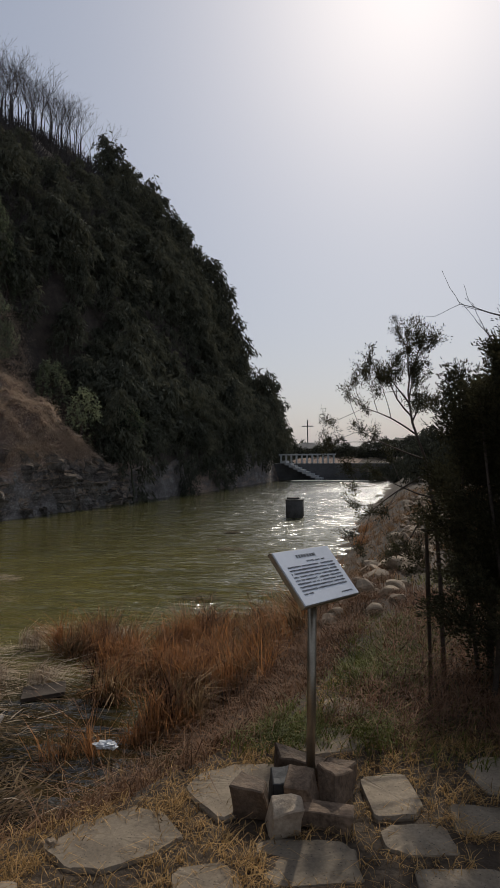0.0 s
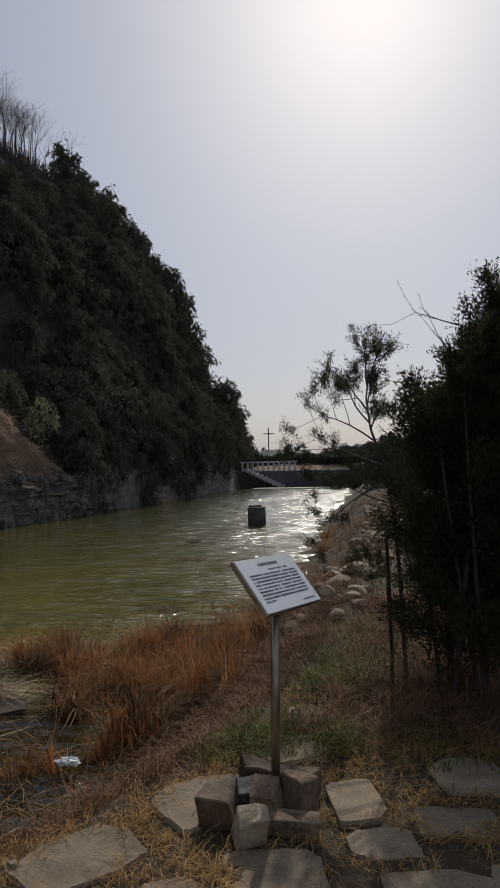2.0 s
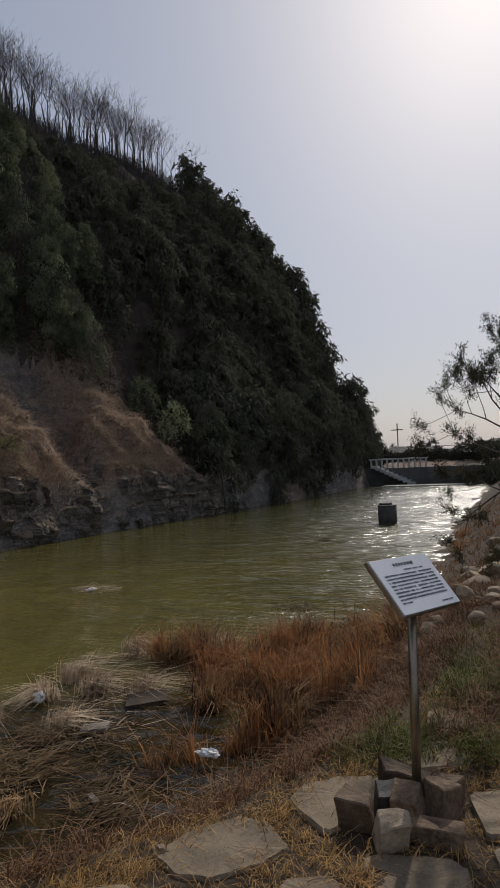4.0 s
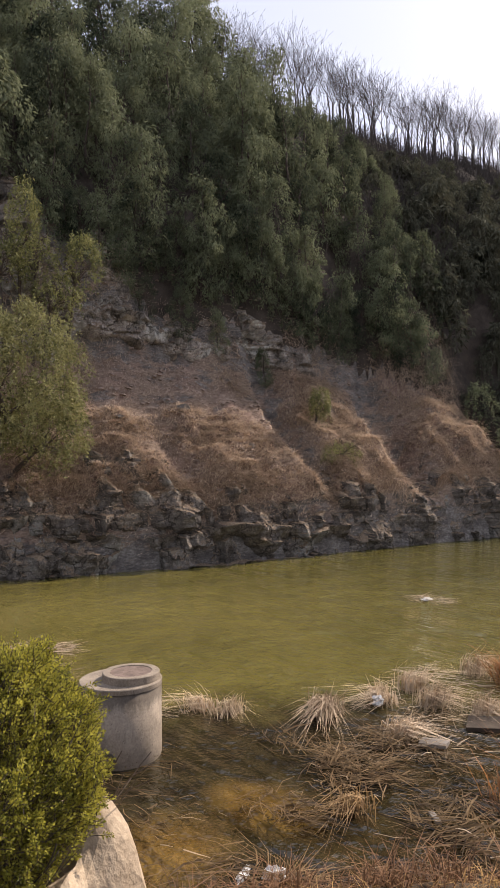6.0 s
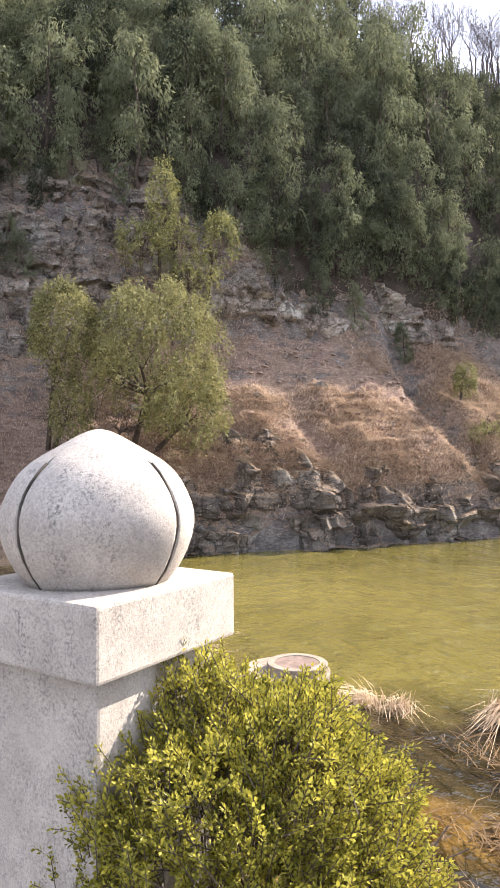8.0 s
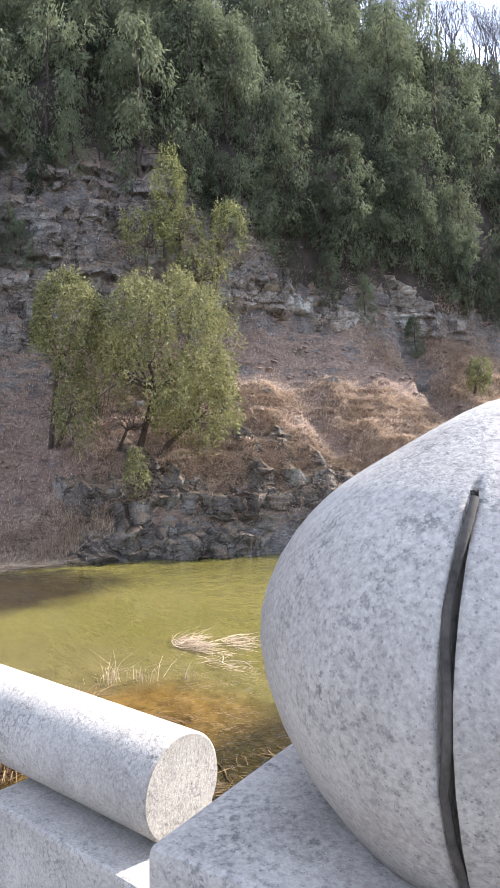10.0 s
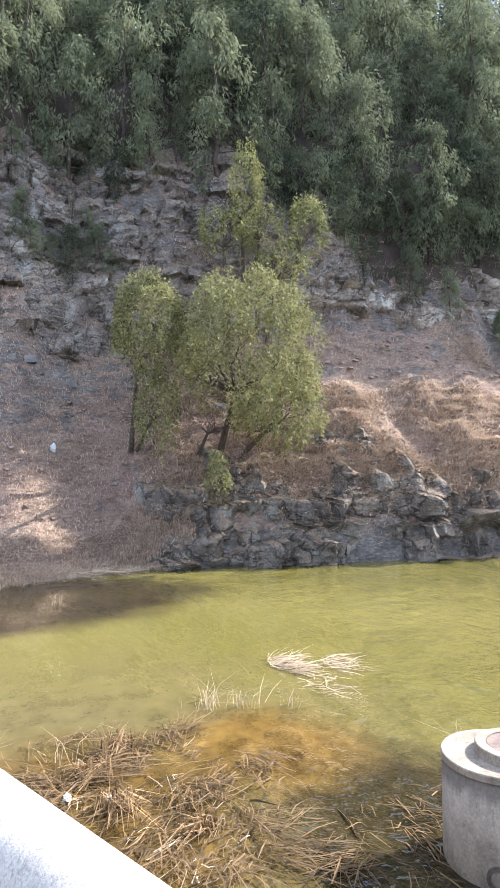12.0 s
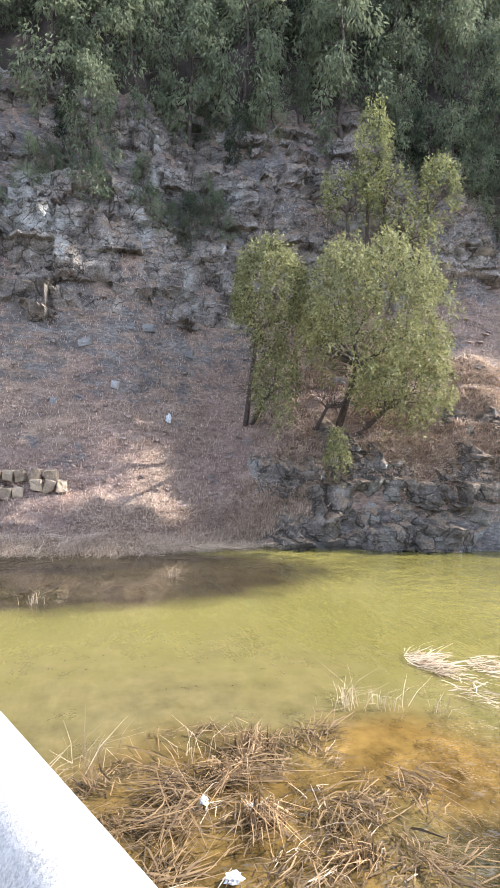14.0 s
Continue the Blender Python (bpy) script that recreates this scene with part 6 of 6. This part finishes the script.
def slender_sapling():
    rng = np.random.default_rng(44)
    at = np.array([0.66, 5.15, 0.0])
    tree = empty("slender_conifer", at, "thin leaning young conifer with sparse feathery sprays", "tree")
    path = [(0, 0, -0.1), (-0.02, 0, 0.6), (-0.05, 0, 1.1), (-0.12, 0, 1.55), (-0.22, 0, 1.85), (-0.25, 0, 2.10), (-0.22, 0, 2.32)]
    seg = [(a, b, 0.020 - 0.0026 * k, 0.0175 - 0.0026 * k) for k, (a, b) in enumerate(zip(path, path[1:]))]
    ends = []
    BR = [(1.25, (-0.42, 0.05, 0.12), 0.5), (1.45, (-0.36, -0.1, -0.22), 0.55), (1.55, (-0.58, 0, 0.22), 0.55), (1.75, (-0.40, 0.1, 0.30), 0.5), (1.85, (0.12, 0.0, 0.3), 0.14), (1.9, (-0.26, 0, 0.30), 0.36),
          (2.0, (-0.18, 0.1, 0.25), 0.28), (2.05, (0.08, 0, 0.28), 0.15), (2.2, (-0.05, 0, 0.3), 0.24), (2.25, (0.1, 0, 0.22), 0.22), (1.2, (-0.25, 0, -0.3), 0.4), (1.35, (0.22, 0.1, 0.1), 0.16)]
    for z, way, ln in BR:
        k = [i for i in range(len(path) - 1) if path[i][2] <= z][-1]
        f = (z - path[k][2]) / (path[k + 1][2] - path[k][2])
        p = np.array(path[k]) * (1 - f) + np.array(path[k + 1]) * f
        ends += [(q, d, ln) for q, d in limbs(rng, p, way, ln, 0.008, 1, seg, 2, 0.1, 0.4)]
    obj("trunk", np_mesh("trunk", *tubes([(a, b, max(p, 0.0025), max(q, 0.002)) for a, b, p, q in seg], 5), True), BARK, tree)
    pts, dirs = [], []
    for q, d, ln in ends:
        for _ in range(6):
            g = d * 0.6 + rng.normal(0, 0.5, 3) + np.array([0, 0, 0.3])
            g /= np.linalg.norm(g)
            m = 60
            t = rng.uniform(-0.6, 1, (m, 1))
            pts.append(q + g * t * 0.12 + rng.normal(0, 0.014, (m, 3)))
            dirs.append(np.tile(g, (m, 1)))
    v, f = cards(rng, np.concatenate(pts), np.concatenate(dirs), 0.022, 0.0065, 0.6)
    obj("crown", np_mesh("crown", v, f), ARBOR, tree)


slender_sapling()


def timber_fence():
    fence = empty("timber_fence", (0.56, 5.10, 0), "rough dark timber stake fence under the arborvitae", "fence")

    def pole(a, b, r, name, lab=""):
        a, b = Vector(a), Vector(b)
        bm = bmesh.new()
        n = 7
        lathe(bm, [(r * (1 + 0.12 * math.sin(5 * k)), (b - a).length * k / n) for k in range(n + 1)], 9)
        bmesh.ops.transform(bm, matrix=Matrix.Translation(a) @ (b - a).to_track_quat("Z", "Y").to_matrix().to_4x4(), verts=bm.verts)
        part(name, bm, TIMBER, fence, lab, True)

    pole((0, 0, -0.1), (-0.02, 0.02, 1.05), 0.016, "stake")
    pole((0.42, -0.35, -0.1), (0.44, -0.35, 1.05), 0.017, "stake")
    pole((0.42, -0.85, -0.1), (0.56, -0.75, 1.02), 0.020, "stake", "pale leaning stake")
    pole((-0.06, 0.03, 1.0), (0.46, -0.37, 1.02), 0.010, "rail")
    pole((0.40, -0.3, 1.02), (0.62, -0.95, 1.0), 0.016, "rail")


timber_fence()


# ---- the far end of the reach ----
def weir():
    w = empty("weir", (-9, 63, WATER), "low grey masonry weir with white balusters and steps", "weir")
    bm = bmesh.new()
    box(bm, (17, 1.4, 3.2), (0.5, 1.0, 0.0), 0.03)
    part("wall", bm, WALL, w)
    bm = bmesh.new()
    box(bm, (7.5, 2.2, 0.5), (-1.5, -2.6, -0.16), 0.03)
    part("sill", bm, CONCRETE, w, "pale concrete sill at the water")
    bm = bmesh.new()
    box(bm, (5.6, 0.22, 0.14), (-4.6, 0.5, 2.45), 0.02)
    part("handrail", bm, WHITEWASH, w)
    for k in range(11):
        bm = bmesh.new()
        box(bm, (0.16, 0.16, 0.9), (-7.2 + k * 0.52, 0.5, 2.05), 0.02)
        part("baluster", bm, WHITEWASH, w)
    for k in range(9):
        bm = bmesh.new()
        box(bm, (0.6, 1.2, 0.22), (-6.6 + k * 0.42, -0.3, 1.75 - k * 0.2), 0.01)
        part("step", bm, WHITEWASH, w)


weir()


def hall(at, size, rise, label, cross=False, turn=0.0):
    h = empty("house", at, label, "house", "", turn)
    w, d, wall = size
    bm = bmesh.new()
    box(bm, (w, d, wall + 3), (0, 0, wall / 2 - 1.5), 0.03)
    part("wall", bm, WALL, h)
    bm = bmesh.new()
    e = 0.5
    pts = [(-w / 2 - e, -d / 2 - e, wall), (w / 2 + e, -d / 2 - e, wall), (w / 2 + e, d / 2 + e, wall), (-w / 2 - e, d / 2 + e, wall), (-w * 0.16, 0, wall + rise), (w * 0.16, 0, wall + rise)]
    vs = [bm.verts.new(p) for p in pts]
    for f in ((0, 1, 5, 4), (1, 2, 5), (2, 3, 4, 5), (3, 0, 4), (3, 2, 1, 0)):
        bm.faces.new([vs[k] for k in f])
    part("roof", bm, ROOF, h)
    for k in range(3):
        bm = bmesh.new()
        box(bm, (w * 0.16, 0.12, wall * 0.35), ((k - 1) * w * 0.3, -d / 2 - 0.04, wall * 0.62), 0.01)
        part("window", bm, ROOF, h)
    if cross:
        bm = bmesh.new()
        box(bm, (0.16, 0.16, 4.2), (0, 0, wall + rise + 1.9), 0.01)
        part("mast", bm, ROOF, h, "tall dark roof cross upright")
        bm = bmesh.new()
        box(bm, (2.0, 0.16, 0.16), (0, 0, wall + rise + 2.9), 0.01)
        part("crossbar", bm, ROOF, h)


hall((-25.3, 116, -0.5), (6.0, 6.0, 2.0), 1.4, "distant low hall with a dark roof and a rooftop cross", True)
hall((-18.9, 112, -0.5), (5.0, 5.0, 2.1), 1.0, "distant small house with a dark hipped roof", False, 12)
hall((-9.6, 104, -0.5), (9.0, 5.0, 2.0), 1.0, "distant long house with a grey roof", False, -6)
hall((-33, 125, -0.5), (8.0, 5.0, 2.2), 1.0, "distant grey house behind the weir", False, 4)
rng = np.random.default_rng(90)
for x, y in ((-30, 108), (-28.5, 105), (-22, 120), (-15, 108), (-12.5, 96), (-7, 95), (-5.5, 88), (-4.2, 80), (-14.5, 118), (-2.5, 74), (-1.4, 66), (-3.4, 92)):
    o = copy_thing(bare_models[int(rng.integers(5))], pose(x, y, land_at(x, y), 0, 0, rng.uniform(0, 360)) @ Matrix.Scale(rng.uniform(0.4, 0.6), 4))
    o.matrix_basis = pose(x, y, land_at(x, y), 0, 0, rng.uniform(0, 360)) @ Matrix.Scale(rng.uniform(0.4, 0.62), 4)
    o["label"], o["group"] = "small leafless tree near the far weir", "bare trees by the weir"


# dark hedge behind the weir, with taller bushes toward the near bank
rng = np.random.default_rng(93)
x = rng.uniform(-34, -3, 9000)
y = 100 + rng.normal(0, 1.0, 9000) - 6 * smooth01((x + 12) / 8)
top = 0.9 + 1.5 * fractal(x * 0.5, y * 0.2, 141, 3) + 2.0 * smooth01((x + 14) / 3) * fractal(x * 0.9, y * 0.2, 143, 2)
p = np.stack([x, y, land(x, y) + top * rng.uniform(0, 1, 9000) ** 0.7], 1)
v, f = cards(rng, p, rng.normal(0, 1, (9000, 3)) + np.array([0, 0, 0.8]), 0.42, 0.16, 0.5)
stuff("far_hedge", v, f, SHADED_LEAVES, "dark leafy hedge and bushes behind the far weir", "hedge")


# ---- litter and loose things ----
def crumpled(name, at, size, mat, label, category, seed, turn=0):
    rng = np.random.default_rng(seed)
    bm = bmesh.new()
    bmesh.ops.create_icosphere(bm, subdivisions=3, radius=0.5)
    for v in bm.verts:
        v.co += v.co.normalized() * (0.42 * noise.noise(v.co * 4.5 + Vector((seed, 0, 0))) + 0.22 * noise.noise(v.co * 11))
        v.co = Vector((v.co.x * size[0], v.co.y * size[1], v.co.z * size[2]))
    ob = obj(name, to_mesh(bm, name), mat)
    ob.matrix_world = pose(*at, 0, 0, turn)
    tagged(ob, label, category)


def on(x, y, d=0.0):
    return (x, y, max(land_at(x, y), WATER) + d)


crumpled("plastic_bag", on(-2.45, 5.35, 0.12), (0.19, 0.13, 0.07), PLASTIC, "crumpled white plastic bag caught in the reeds", "plastic bag", 1)
crumpled("plastic_bag", on(-3.28, 2.80, 0.03), (0.17, 0.10, 0.08), PLASTIC, "torn white plastic wrapper on the muddy shore", "plastic wrapper", 2, 40)
crumpled("plastic_bag", on(-3.42, 2.62, 0.03), (0.20, 0.06, 0.06), PLASTIC, "narrow white plastic scrap on the muddy shore", "plastic scrap", 3, 120)
crumpled("foam_float", on(-5.25, 6.1, 0.10), (0.12, 0.12, 0.12), PLASTIC, "small white foam ball lying in dead reeds", "foam ball", 4)
crumpled("foam_float", on(-8.15, 0.0, 0.05), (0.09, 0.06, 0.05), PLASTIC, "white foam lump among the straw", "foam lump", 5)
crumpled("foam_float", on(-7.2, 0.05, 0.04), (0.09, 0.11, 0.05), PLASTIC, "white foam lumps at the straw's edge", "foam lump", 6)
crumpled("foam_float", on(-8.0, 0.35, 0.05), (0.05, 0.05, 0.04), PLASTIC, "tiny white foam bit in the straw", "foam lump", 7)
crumpled("plastic_bag", (x_on_hill(1.3, 2.1) + 0.12, 1.3, 2.15), (0.14, 0.15, 0.26), PLASTIC, "white rag lying on the far slope", "rag", 8)
crumpled("stone", on(-0.83, 2.05, 0.01), (0.09, 0.05, 0.04), ROCK, "small pale stone at the pavement edge", "stone", 9)
crumpled("foam_float", on(-9.6, 12.6, 0.03), (0.16, 0.3, 0.06), PLASTIC, "white scum drifting with straw", "foam lump", 10)
for x, y, sz, turn in ((-4.05, 5.65, (0.30, 0.16, 0.04), 20), (-3.05, 4.35, (0.22, 0.05, 0.03), -35), (-2.35, 3.55, (0.26, 0.12, 0.03), 15), (-4.0, 6.6, (0.5, 0.35, 0.05), 30)):
    bm = bmesh.new()
    box(bm, sz, (0, 0, 0), 0.006)
    ob = part("plank", bm, PALE_BARK if sz[1] < 0.3 else TIMBER, None)
    ob.matrix_world = pose(*on(x, y, 0.05), 4, -5, turn)
    tagged(ob, "weathered grey board lying in the reed bed", "plank", "boards in the reed bed")
rng = np.random.default_rng(17)
for k in range(11):
    y = -3.55 + (k % 6) * 0.36 + rng.uniform(-0.05, 0.05)
    row = k // 6
    x = -21.75 - row * 0.25
    ob = obj("stone_block", block_mesh(rng, (0.34, rng.uniform(0.26, 0.36), 0.30)), ROCK)
    ob.matrix_world = pose(x, y, land_at(x, y) + 0.14 + row * 0.16, 0, 0, rng.uniform(-12, 12))
    tagged(ob, "squared pale stone block stacked on the far shore", "stone block", "stacked blocks on the far shore")
# stones on the near mud
for k in range(26):
    x, y = rng.uniform(-4.6, -2.2), rng.uniform(2.4, 6.6)
    if land_at(x, y) < WATER + 0.01:
        continue
    ob = new("pebble", rock_meshes[k % 6])
    ob.matrix_world = pose(x, y, land_at(x, y) + 0.005, 0, 0, rng.uniform(0, 360)) @ Matrix.Scale(rng.uniform(0.08, 0.2), 4)
    tagged(ob, "small pale stone on the muddy shore", "stone", "stones on the mud")
